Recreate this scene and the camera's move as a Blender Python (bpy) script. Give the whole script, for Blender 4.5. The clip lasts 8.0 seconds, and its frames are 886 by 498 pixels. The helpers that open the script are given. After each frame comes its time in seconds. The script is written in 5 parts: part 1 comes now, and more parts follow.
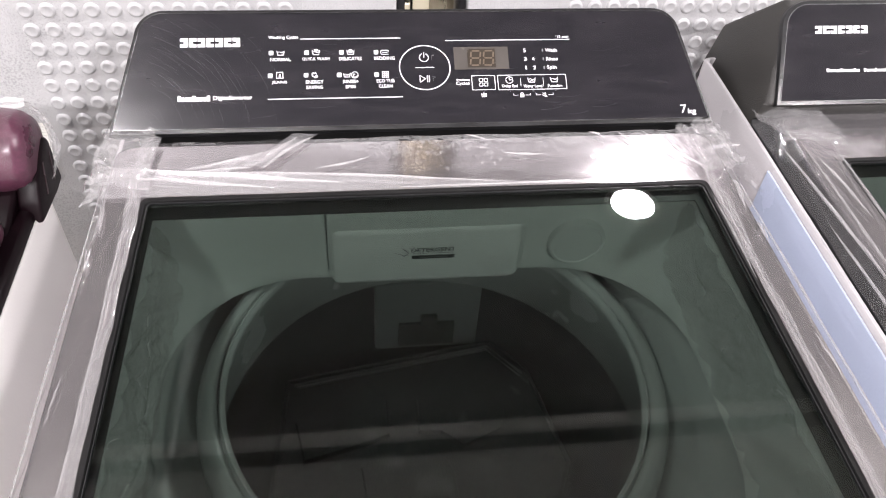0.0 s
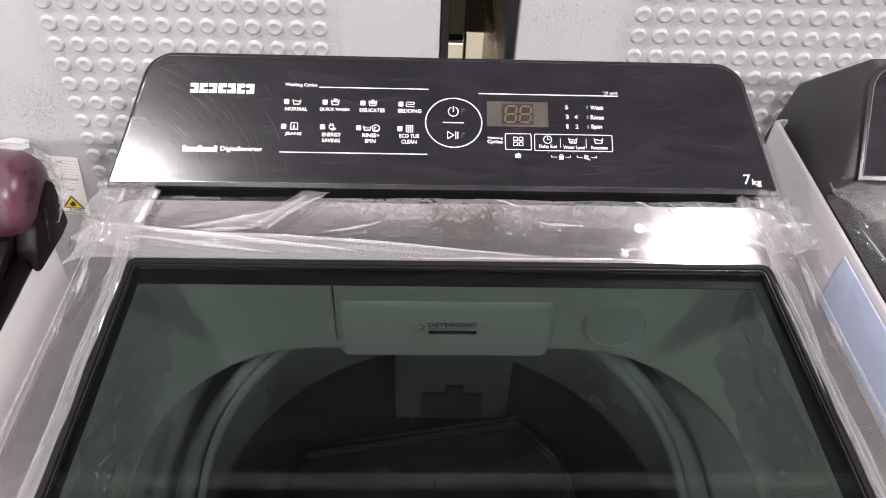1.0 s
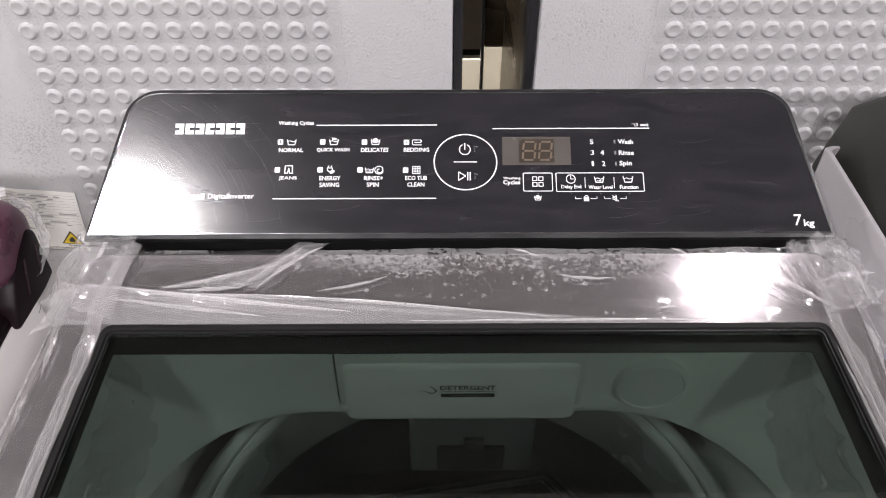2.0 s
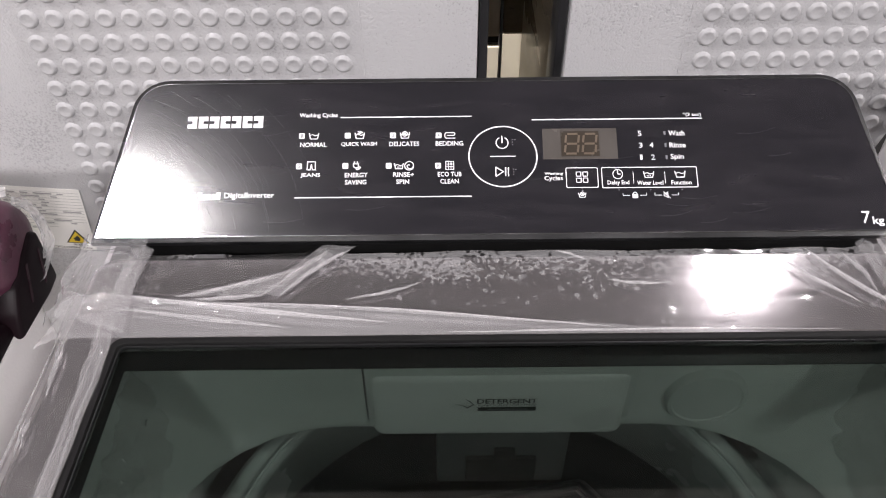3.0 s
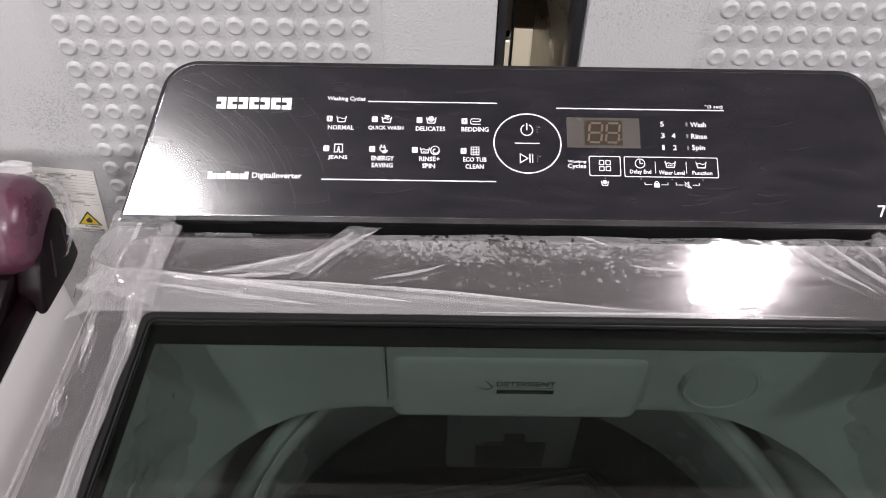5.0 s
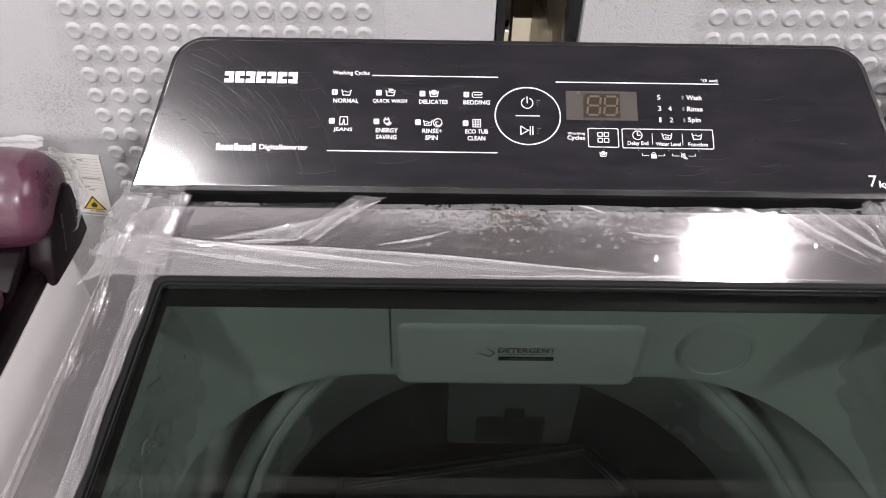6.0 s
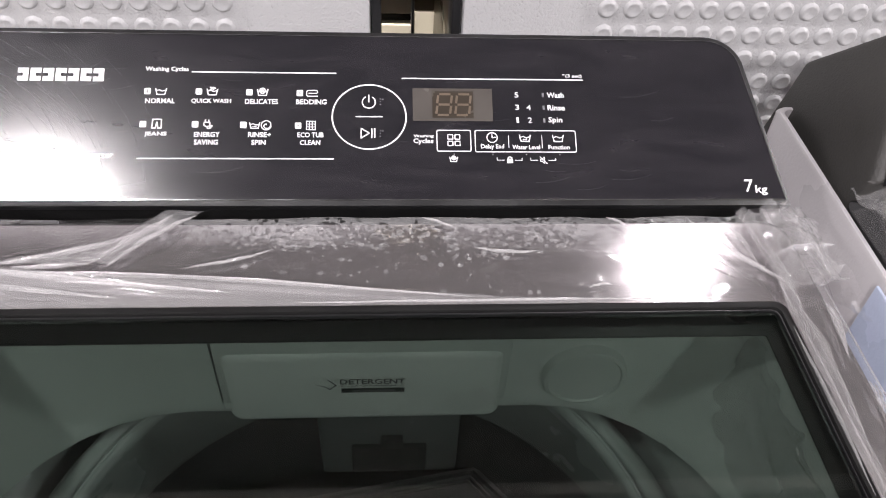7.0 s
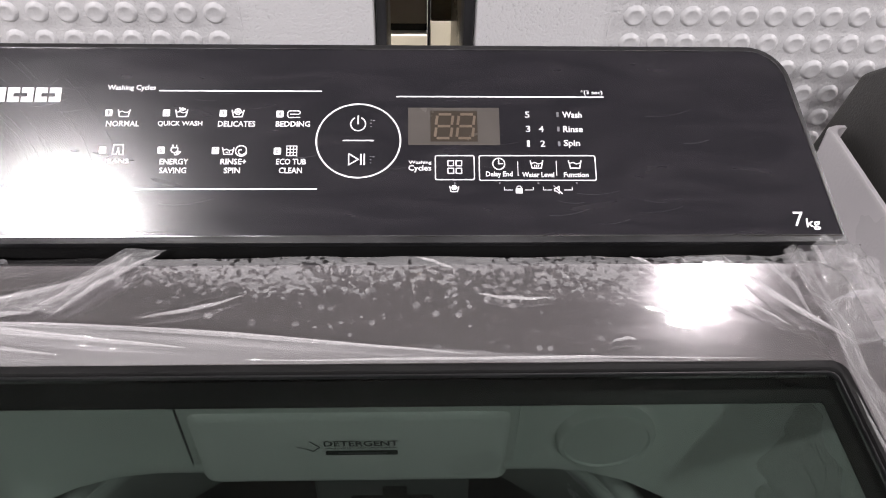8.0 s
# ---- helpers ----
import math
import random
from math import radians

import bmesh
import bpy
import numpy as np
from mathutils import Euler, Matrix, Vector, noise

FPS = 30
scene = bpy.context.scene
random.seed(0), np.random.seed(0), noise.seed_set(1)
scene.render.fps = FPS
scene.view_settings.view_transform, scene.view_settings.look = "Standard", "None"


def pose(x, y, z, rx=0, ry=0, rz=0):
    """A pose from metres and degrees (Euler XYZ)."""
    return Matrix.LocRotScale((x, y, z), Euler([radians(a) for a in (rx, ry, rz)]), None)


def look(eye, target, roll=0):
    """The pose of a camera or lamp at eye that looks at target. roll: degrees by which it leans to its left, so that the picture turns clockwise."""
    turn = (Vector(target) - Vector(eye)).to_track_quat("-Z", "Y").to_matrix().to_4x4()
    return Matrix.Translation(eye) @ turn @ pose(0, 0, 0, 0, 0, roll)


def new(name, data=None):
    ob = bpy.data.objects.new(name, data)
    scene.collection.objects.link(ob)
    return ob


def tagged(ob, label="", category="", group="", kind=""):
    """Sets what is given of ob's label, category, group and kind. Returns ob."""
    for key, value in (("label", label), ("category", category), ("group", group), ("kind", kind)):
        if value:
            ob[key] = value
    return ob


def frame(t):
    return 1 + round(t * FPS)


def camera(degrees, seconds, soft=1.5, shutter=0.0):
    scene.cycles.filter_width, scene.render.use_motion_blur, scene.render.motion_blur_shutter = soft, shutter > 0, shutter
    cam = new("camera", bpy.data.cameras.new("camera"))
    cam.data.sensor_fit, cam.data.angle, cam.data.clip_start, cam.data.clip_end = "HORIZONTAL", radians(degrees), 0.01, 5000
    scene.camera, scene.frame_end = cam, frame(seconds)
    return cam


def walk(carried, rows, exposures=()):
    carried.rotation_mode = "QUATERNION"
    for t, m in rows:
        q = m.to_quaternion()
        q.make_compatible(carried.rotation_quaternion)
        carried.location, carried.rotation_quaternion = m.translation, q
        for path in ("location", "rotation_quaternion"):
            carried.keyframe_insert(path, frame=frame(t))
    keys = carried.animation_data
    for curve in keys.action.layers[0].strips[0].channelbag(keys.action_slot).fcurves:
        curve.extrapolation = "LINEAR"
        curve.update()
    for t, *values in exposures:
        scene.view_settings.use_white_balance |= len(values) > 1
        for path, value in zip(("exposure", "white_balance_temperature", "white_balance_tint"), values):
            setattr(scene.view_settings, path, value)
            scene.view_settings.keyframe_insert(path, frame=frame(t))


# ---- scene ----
cam = camera(59.5, 8.0, soft=1.1)
PATH = [
    (0, (-0.07, -0.002, 1.312), (0.166, 1.38, -0.114), 4.5),
    (0.5, (-0.038, 0.034, 1.303), (0.145, 1.449, -0.098), 2.0),
    (1, (-0.027, 0.074, 1.287), (0.047, 1.52, -0.092), 2.7),
    (1.5, (-0.013, 0.108, 1.282), (-0.007, 1.564, -0.089), 0.2),
    (2.8, (-0.03, 0.185, 1.247), (-0.017, 1.623, -0.143), -0.3),
    (3, (-0.037, 0.185, 1.245), (-0.038, 1.62, -0.148), -0.6),
    (3.5, (-0.053, 0.175, 1.243), (-0.061, 1.606, -0.154), -0.2),
    (4, (-0.056, 0.172, 1.243), (-0.052, 1.606, -0.151), 0.8),
    (4.5, (-0.057, 0.173, 1.242), (-0.049, 1.609, -0.15), 1.2),
    (5.8, (-0.06, 0.165, 1.247), (-0.032, 1.586, -0.161), 1.1),
    (6, (-0.061, 0.147, 1.237), (-0.039, 1.581, -0.157), 1.3),
    (6.5, (-0.025, 0.153, 1.231), (0.027, 1.582, -0.168), 1.9),
    (7, (0.016, 0.199, 1.205), (0.156, 1.625, -0.19), 3.6),
    (7.5, (0.023, 0.242, 1.18), (0.13, 1.682, -0.204), 2.4),
    (8, (0.037, 0.256, 1.175), (0.102, 1.702, -0.206), 1.6),
]
walk(cam, [(t, look(eye, target, roll)) for t, eye, target, roll in PATH],
     exposures=[(0, 0.54), (0.5, 0.38), (1, 0.19), (1.5, 0.06), (3, -0.12), (4.5, -0.13), (6, -0.03), (7, 0.08), (8, 0.02)])

# ---- light ----
world = bpy.data.worlds.new("world")
scene.world = world
world.use_nodes = True
world.node_tree.nodes["Background"].inputs[0].default_value = (0.9, 0.95, 1.0, 1)
world.node_tree.nodes["Background"].inputs[1].default_value = 0.05

CEILING = 2.9


def lamp(x, y, watts, size=0.205):
    data = bpy.data.lights.new("ceiling_and_fill_lamp", "AREA")
    data.shape, data.size, data.energy, data.color = "DISK", size, watts, (1.0, 0.94, 0.965)
    ob = new("ceiling_and_fill_lamp", data)
    ob.matrix_world = pose(x, y, CEILING - 0.012)
    return ob


# only the first two show as reflections; the rest are added fill, out of view
LAMPS = [(1.27, 2.60), (-1.04, 0.10), (0.065, 0.97), (-1.04, -2.2), (1.21, -2.2), (-3.2, 0.1), (3.4, 0.1), (-1.04, 2.5 + 2.3), (1.21, 2.5 + 2.3)]
WATTS = [36, 34, 0, 130, 130, 55, 160, 150, 150]
for (lx, ly), w in zip(LAMPS, WATTS):
    if w:
        lamp(lx, ly, w)
# a narrow spotlight added out of view to brighten the boards behind the refrigerators
spot = bpy.data.lights.new("added_gap_spot", "SPOT")
spot.energy, spot.spot_size, spot.spot_blend, spot.shadow_soft_size, spot.color = 470, radians(11), 0.7, 0.03, (1.0, 0.93, 0.83)
new("added_gap_spot", spot).matrix_world = look((0.065, 0.97, CEILING - 0.012), (0.048, 1.25, 0.60))


# ---- materials ----
def mat(name, base, rough=0.5, metal=0.0, vary=0.08, scale=12.0, grain=0.0, grain_scale=400.0, rough_vary=0.08, spec=0.5, coat=0.0, stretch=(1, 1, 1), bump=0.02):
    """A plain surface with stains and grain at two scales."""
    m = bpy.data.materials.new(name)
    m.use_nodes = True
    nt = m.node_tree
    b = nt.nodes["Principled BSDF"]
    tc = nt.nodes.new("ShaderNodeTexCoord")
    mp = nt.nodes.new("ShaderNodeMapping")
    mp.inputs["Scale"].default_value = stretch
    nt.links.new(tc.outputs["Object"], mp.inputs["Vector"])
    big = nt.nodes.new("ShaderNodeTexNoise")
    big.inputs["Scale"].default_value, big.inputs["Detail"].default_value = scale, 5
    fine = nt.nodes.new("ShaderNodeTexNoise")
    fine.inputs["Scale"].default_value, fine.inputs["Detail"].default_value = grain_scale, 3
    for n in (big, fine):
        nt.links.new(mp.outputs[0], n.inputs["Vector"])
    mix = nt.nodes.new("ShaderNodeMath")
    mix.operation = "MULTIPLY_ADD"
    nt.links.new(fine.outputs[0], mix.inputs[0])
    mix.inputs[1].default_value = grain
    nt.links.new(big.outputs[0], mix.inputs[2])
    ramp = nt.nodes.new("ShaderNodeValToRGB")
    lo, hi = [max(0, c * (1 - vary)) for c in base], [min(1, c * (1 + vary)) for c in base]
    ramp.color_ramp.elements[0].position, ramp.color_ramp.elements[0].color = 0.3 + grain * 0.35, (*lo, 1)
    ramp.color_ramp.elements[1].position, ramp.color_ramp.elements[1].color = 0.7 + grain * 0.65, (*hi, 1)
    nt.links.new(mix.outputs[0], ramp.inputs[0])
    nt.links.new(ramp.outputs[0], b.inputs["Base Color"])
    rr = nt.nodes.new("ShaderNodeMapRange")
    rr.inputs["From Min"].default_value, rr.inputs["From Max"].default_value = 0.3, 0.7
    rr.inputs["To Min"].default_value, rr.inputs["To Max"].default_value = max(0.02, rough - rough_vary), min(1, rough + rough_vary)
    nt.links.new(big.outputs[0], rr.inputs[0])
    nt.links.new(rr.outputs[0], b.inputs["Roughness"])
    b.inputs["Metallic"].default_value = metal
    b.inputs["Specular IOR Level"].default_value = spec
    b.inputs["Coat Weight"].default_value = coat
    if bump:
        bp = nt.nodes.new("ShaderNodeBump")
        bp.inputs["Strength"].default_value, bp.inputs["Distance"].default_value = bump * 10, 0.001
        nt.links.new(fine.outputs[0], bp.inputs["Height"])
        nt.links.new(bp.outputs[0], b.inputs["Normal"])
    return m


def glassy(name, tint, rough, gloss_scale=1.0, haze=0.0):
    """A thin clear sheet: it lets light straight through, tinted, and mirrors by Fresnel."""
    m = bpy.data.materials.new(name)
    m.use_nodes = True
    nt = m.node_tree
    nt.nodes.remove(nt.nodes["Principled BSDF"])
    out = nt.nodes["Material Output"]
    tr = nt.nodes.new("ShaderNodeBsdfTransparent")
    tr.inputs[0].default_value = (*tint, 1)
    gl = nt.nodes.new("ShaderNodeBsdfGlossy")
    gl.inputs["Roughness"].default_value = rough
    lw = nt.nodes.new("ShaderNodeLayerWeight")
    lw.inputs["Blend"].default_value = 0.5
    po = nt.nodes.new("ShaderNodeMath")
    po.operation = "POWER"
    po.inputs[1].default_value = 5.0
    nt.links.new(lw.outputs["Facing"], po.inputs[0])
    fr = nt.nodes.new("ShaderNodeMath")
    fr.operation = "MULTIPLY_ADD"
    fr.inputs[1].default_value, fr.inputs[2].default_value = 0.96, 0.04
    nt.links.new(po.outputs[0], fr.inputs[0])
    mul = nt.nodes.new("ShaderNodeMath")
    mul.operation, mul.use_clamp = "MULTIPLY", True
    mul.inputs[1].default_value = gloss_scale
    nt.links.new(fr.outputs[0], mul.inputs[0])
    mix = nt.nodes.new("ShaderNodeMixShader")
    nt.links.new(mul.outputs[0], mix.inputs[0])
    nt.links.new(tr.outputs[0], mix.inputs[1])
    nt.links.new(gl.outputs[0], mix.inputs[2])
    last = mix
    if haze:
        df = nt.nodes.new("ShaderNodeBsdfDiffuse")
        df.inputs[0].default_value = (0.88, 0.88, 0.885, 1)
        hz = nt.nodes.new("ShaderNodeMixShader")
        hz.inputs[0].default_value = haze
        nt.links.new(mix.outputs[0], hz.inputs[1])
        nt.links.new(df.outputs[0], hz.inputs[2])
        last = hz
    nt.links.new(last.outputs[0], out.inputs[0])
    return m, nt, mul, last, gl


WHITE_PAINT = mat("white_enamel", (0.80, 0.79, 0.77), 0.35, vary=0.04, scale=5)
GREY_SIDE = mat("grey_enamel", (0.43, 0.415, 0.425), 0.32, vary=0.05, scale=6)
FRIDGE_GREY = mat("grey_painted_sheet", (0.385, 0.385, 0.39), 0.5, vary=0.17, scale=7, grain=1.2, grain_scale=420, bump=0.09)
DIMPLE_GREY = mat("grey_painted_dimple", (0.40, 0.40, 0.405), 0.42, vary=0.08, scale=9, grain=0.6, grain_scale=330, bump=0.04)
BLACK_PLASTIC = mat("black_plastic", (0.014, 0.014, 0.015), 0.35, vary=0.3, scale=20, grain=0.3)
HOOD_PLASTIC = mat("charcoal_plastic", (0.030, 0.029, 0.027), 0.5, vary=0.2, scale=10, grain=0.5, grain_scale=700, bump=0.04)
BLACK_RUBBER = mat("black_rubber", (0.008, 0.008, 0.008), 0.55, vary=0.2, scale=30, spec=0.2)
PRINT_WHITE = mat("white_print", (0.80, 0.80, 0.82), 0.5, vary=0.04, scale=60, bump=0)
PRINT_GREY = mat("grey_print", (0.16, 0.16, 0.17), 0.5, vary=0.1, scale=60, bump=0)
PRINT_DARK = mat("dark_print", (0.035, 0.037, 0.036), 0.5, vary=0.1, scale=60, bump=0)
LID_METAL = mat("plum_silver_metal", (0.405, 0.390, 0.400), 0.112, metal=0.9, vary=0.05, scale=5, grain=0.05, grain_scale=240, rough_vary=0.02, stretch=(1, 14, 14), bump=0.002)
CHROME = mat("chrome_edge", (0.55, 0.55, 0.57), 0.16, metal=1.0, vary=0.08, scale=40, bump=0)
TUB_PLASTIC = mat("pale_grey_plastic", (0.58, 0.60, 0.59), 0.34, vary=0.05, scale=8, grain=0.1)
DRAWER_PLASTIC = mat("white_drawer_plastic", (0.74, 0.75, 0.74), 0.3, vary=0.04, scale=8)
RING_PLASTIC = mat("mid_grey_ring_plastic", (0.42, 0.435, 0.432), 0.24, vary=0.06, scale=9)
# steel set near black, so its colour carries the shade inside the drum
STEEL = mat("shade_darkened_steel", (0.060, 0.063, 0.063), 0.42, metal=0.7, vary=0.15, scale=14)
PULSATOR = mat("dark_grey_pulsator_plastic", (0.06, 0.062, 0.062), 0.28, vary=0.15, scale=14)
FILTER_GREY = mat("filter_grey_plastic", (0.115, 0.122, 0.122), 0.4, vary=0.1, scale=20)
CLIP_GREY = mat("grey_clip_plastic", (0.14, 0.14, 0.145), 0.4, vary=0.1, scale=30)
DISPLAY = mat("smoked_display_window", (0.075, 0.068, 0.062), 0.22, vary=0.06, scale=40, bump=0)
DISPLAY_IN = mat("display_inset", (0.04, 0.033, 0.026), 0.25, vary=0.06, scale=40, bump=0)
SEGMENT = mat("unlit_segment", (0.11, 0.083, 0.06), 0.4, vary=0.06, scale=60, bump=0)
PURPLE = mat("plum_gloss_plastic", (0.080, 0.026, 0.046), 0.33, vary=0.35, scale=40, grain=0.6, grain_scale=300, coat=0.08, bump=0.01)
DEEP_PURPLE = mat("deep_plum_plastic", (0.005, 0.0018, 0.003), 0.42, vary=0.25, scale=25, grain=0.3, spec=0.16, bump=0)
GROOVE_PLUM = mat("plum_groove", (0.030, 0.012, 0.018), 0.3, vary=0.2, scale=25, spec=0.3, bump=0)
TAN = mat("tan_board", (0.50, 0.44, 0.37), 0.55, vary=0.08, scale=6)
CREAM = mat("bright_fill_board", (0.80, 0.74, 0.64), 0.5, vary=0.08, scale=9)
TRAY_BLACK = mat("black_tray_plastic", (0.034, 0.036, 0.036), 0.22, vary=0.25, scale=30, grain=0.5, grain_scale=420, bump=0.09)
RIM_GLOSS = mat("black_gloss_rim", (0.012, 0.012, 0.013), 0.16, vary=0.2, scale=14, bump=0)
BRONZE = mat("bronze_gloss_panel", (0.20, 0.165, 0.115), 0.3, metal=0.5, vary=0.3, scale=6, grain=0.4, grain_scale=120, stretch=(1, 1, 3))
LABEL_WHITE = mat("paper_label", (0.78, 0.77, 0.73), 0.6, vary=0.05, scale=25)
LABEL_GREY = mat("label_print", (0.36, 0.36, 0.35), 0.6, vary=0.05, scale=25, bump=0)
SCRATCH = mat("scratched_gloss", (0.045, 0.045, 0.05), 0.36, vary=0.3, scale=60, spec=0.8, bump=0)
YELLOW = mat("warning_yellow", (0.72, 0.52, 0.03), 0.5, vary=0.05, scale=25, bump=0)
FLOOR_TILE = mat("cream_floor_tile", (0.55, 0.52, 0.47), 0.25, vary=0.07, scale=3)
CEILING_PAINT = mat("dark_ceiling_paint", (0.13, 0.13, 0.134), 0.8, vary=0.06, scale=2)
WALL_PAINT = mat("grey_wall_paint", (0.55, 0.54, 0.53), 0.7, vary=0.05, scale=2)
BEAM_WHITE = mat("white_tray_paint", (0.52, 0.53, 0.53), 0.5, vary=0.05, scale=6)
DUCT_GREY = mat("grey_duct_paint", (0.40, 0.41, 0.41), 0.6, vary=0.06, scale=4)
BLUE_FILM = mat("blue_protective_film", (0.40, 0.45, 0.57), 0.25, vary=0.06, scale=9, rough_vary=0.06)


def lamp_lens():
    m = bpy.data.materials.new("lamp_trim")
    m.use_nodes = True
    m.node_tree.nodes["Principled BSDF"].inputs["Base Color"].default_value = (0.8, 0.8, 0.8, 1)
    return m


LAMP_TRIM = lamp_lens()


def panel_black():
    """Glossy black acrylic with fine wiping swirls in its polish."""
    m = mat("black_gloss_panel", (0.012, 0.012, 0.014), 0.2, vary=0.2, scale=20, rough_vary=0.02, bump=0)
    nt = m.node_tree
    b = nt.nodes["Principled BSDF"]
    tc = nt.nodes.new("ShaderNodeTexCoord")
    mp = nt.nodes.new("ShaderNodeMapping")
    mp.inputs["Location"].default_value = (0.30, -0.52, 0)
    nt.links.new(tc.outputs["Object"], mp.inputs[0])
    mp.inputs["Scale"].default_value = (1.0, 3.5, 3.5)
    blot = nt.nodes.new("ShaderNodeTexNoise")
    blot.inputs["Scale"].default_value, blot.inputs["Detail"].default_value = 26, 6
    nt.links.new(mp.outputs[0], blot.inputs[0])
    rr = nt.nodes.new("ShaderNodeMapRange")
    rr.inputs["From Min"].default_value, rr.inputs["From Max"].default_value = 0.3, 0.7
    rr.inputs["To Min"].default_value, rr.inputs["To Max"].default_value = 0.168, 0.205
    nt.links.new(blot.outputs[0], rr.inputs[0])
    nt.links.new(rr.outputs[0], b.inputs["Roughness"])
    b.inputs["Specular IOR Level"].default_value = 0.68
    # dusty wiping marks, paler in colour in place of the sheen they reflect
    mp2 = nt.nodes.new("ShaderNodeMapping")
    mp2.inputs["Rotation"].default_value = (0, 0, radians(38))
    mp2.inputs["Scale"].default_value = (9, 40, 40)
    nt.links.new(tc.outputs["Object"], mp2.inputs[0])
    smear = nt.nodes.new("ShaderNodeTexNoise")
    smear.inputs["Scale"].default_value, smear.inputs["Detail"].default_value, smear.inputs["Distortion"].default_value = 2.2, 7, 0.8
    nt.links.new(mp2.outputs[0], smear.inputs[0])
    ramp = nt.nodes.new("ShaderNodeValToRGB")
    ramp.color_ramp.elements[0].position, ramp.color_ramp.elements[0].color = 0.42, (0.0120, 0.0115, 0.0145, 1)
    ramp.color_ramp.elements[1].position, ramp.color_ramp.elements[1].color = 0.85, (0.025, 0.023, 0.027, 1)
    nt.links.new(smear.outputs[0], ramp.inputs[0])
    nt.links.new(ramp.outputs[0], b.inputs["Base Color"])
    return m


PANEL_BLACK = panel_black()
GLASS, *_ = glassy("smoked_green_glass", (0.552, 0.590, 0.568), 0.004, 1.0)


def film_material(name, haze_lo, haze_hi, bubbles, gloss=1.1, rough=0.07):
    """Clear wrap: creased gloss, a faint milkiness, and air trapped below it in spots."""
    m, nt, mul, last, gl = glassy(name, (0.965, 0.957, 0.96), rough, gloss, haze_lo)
    tc = nt.nodes.new("ShaderNodeTexCoord")
    cr = nt.nodes.new("ShaderNodeTexNoise")
    cr.inputs["Scale"].default_value, cr.inputs["Detail"].default_value = 26, 3
    mp = nt.nodes.new("ShaderNodeMapping")
    mp.inputs["Scale"].default_value = (1, 2.2, 1)
    nt.links.new(tc.outputs["Object"], mp.inputs[0])
    nt.links.new(mp.outputs[0], cr.inputs[0])
    bp = nt.nodes.new("ShaderNodeBump")
    bp.inputs["Strength"].default_value, bp.inputs["Distance"].default_value = 0.10, 0.004
    nt.links.new(cr.outputs[0], bp.inputs["Height"])
    nt.links.new(bp.outputs[0], gl.inputs["Normal"])
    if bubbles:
        # loose and milky towards the back edge, stuck down and clear between, speckled where the two meet; milky along
        # the front fold too, where the haze also paints the crease's highlight
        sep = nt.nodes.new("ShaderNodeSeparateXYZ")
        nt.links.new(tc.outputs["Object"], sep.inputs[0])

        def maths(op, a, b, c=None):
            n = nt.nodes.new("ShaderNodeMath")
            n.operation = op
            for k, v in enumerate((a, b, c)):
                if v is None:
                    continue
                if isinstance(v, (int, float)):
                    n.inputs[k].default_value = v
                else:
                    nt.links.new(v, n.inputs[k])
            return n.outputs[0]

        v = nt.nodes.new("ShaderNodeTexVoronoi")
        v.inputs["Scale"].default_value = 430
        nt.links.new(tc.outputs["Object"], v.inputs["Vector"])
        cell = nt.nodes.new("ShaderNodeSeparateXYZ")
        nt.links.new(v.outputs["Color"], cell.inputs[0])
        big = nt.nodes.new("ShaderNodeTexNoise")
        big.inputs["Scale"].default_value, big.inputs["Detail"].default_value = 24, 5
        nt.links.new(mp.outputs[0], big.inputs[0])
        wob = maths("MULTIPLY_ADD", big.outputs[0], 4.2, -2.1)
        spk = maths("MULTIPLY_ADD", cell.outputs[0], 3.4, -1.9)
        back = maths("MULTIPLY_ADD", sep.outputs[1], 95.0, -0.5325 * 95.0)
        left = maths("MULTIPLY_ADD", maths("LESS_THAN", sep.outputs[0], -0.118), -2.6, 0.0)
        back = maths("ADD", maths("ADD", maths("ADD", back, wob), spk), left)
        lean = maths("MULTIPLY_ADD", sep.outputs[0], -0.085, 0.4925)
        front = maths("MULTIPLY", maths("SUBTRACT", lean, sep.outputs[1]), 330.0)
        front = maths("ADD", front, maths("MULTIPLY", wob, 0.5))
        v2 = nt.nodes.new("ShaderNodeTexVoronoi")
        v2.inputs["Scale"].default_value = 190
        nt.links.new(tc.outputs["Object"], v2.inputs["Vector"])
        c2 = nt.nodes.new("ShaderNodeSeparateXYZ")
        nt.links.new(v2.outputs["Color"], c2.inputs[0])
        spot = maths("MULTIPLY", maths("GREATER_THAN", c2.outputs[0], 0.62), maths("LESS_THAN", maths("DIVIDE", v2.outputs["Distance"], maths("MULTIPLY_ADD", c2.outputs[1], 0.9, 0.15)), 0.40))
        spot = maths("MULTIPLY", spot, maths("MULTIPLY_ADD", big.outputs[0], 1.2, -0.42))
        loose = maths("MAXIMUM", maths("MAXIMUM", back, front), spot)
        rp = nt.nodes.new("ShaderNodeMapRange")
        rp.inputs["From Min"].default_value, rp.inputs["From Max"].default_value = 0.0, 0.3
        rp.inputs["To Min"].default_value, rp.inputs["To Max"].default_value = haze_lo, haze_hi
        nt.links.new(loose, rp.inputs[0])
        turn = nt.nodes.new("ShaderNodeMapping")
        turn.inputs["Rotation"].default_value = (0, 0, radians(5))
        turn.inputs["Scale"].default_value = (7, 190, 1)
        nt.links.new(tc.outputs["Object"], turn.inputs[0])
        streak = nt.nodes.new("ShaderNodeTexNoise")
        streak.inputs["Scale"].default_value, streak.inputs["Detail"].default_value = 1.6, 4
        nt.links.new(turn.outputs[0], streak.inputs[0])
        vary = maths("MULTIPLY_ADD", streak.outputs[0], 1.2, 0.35)
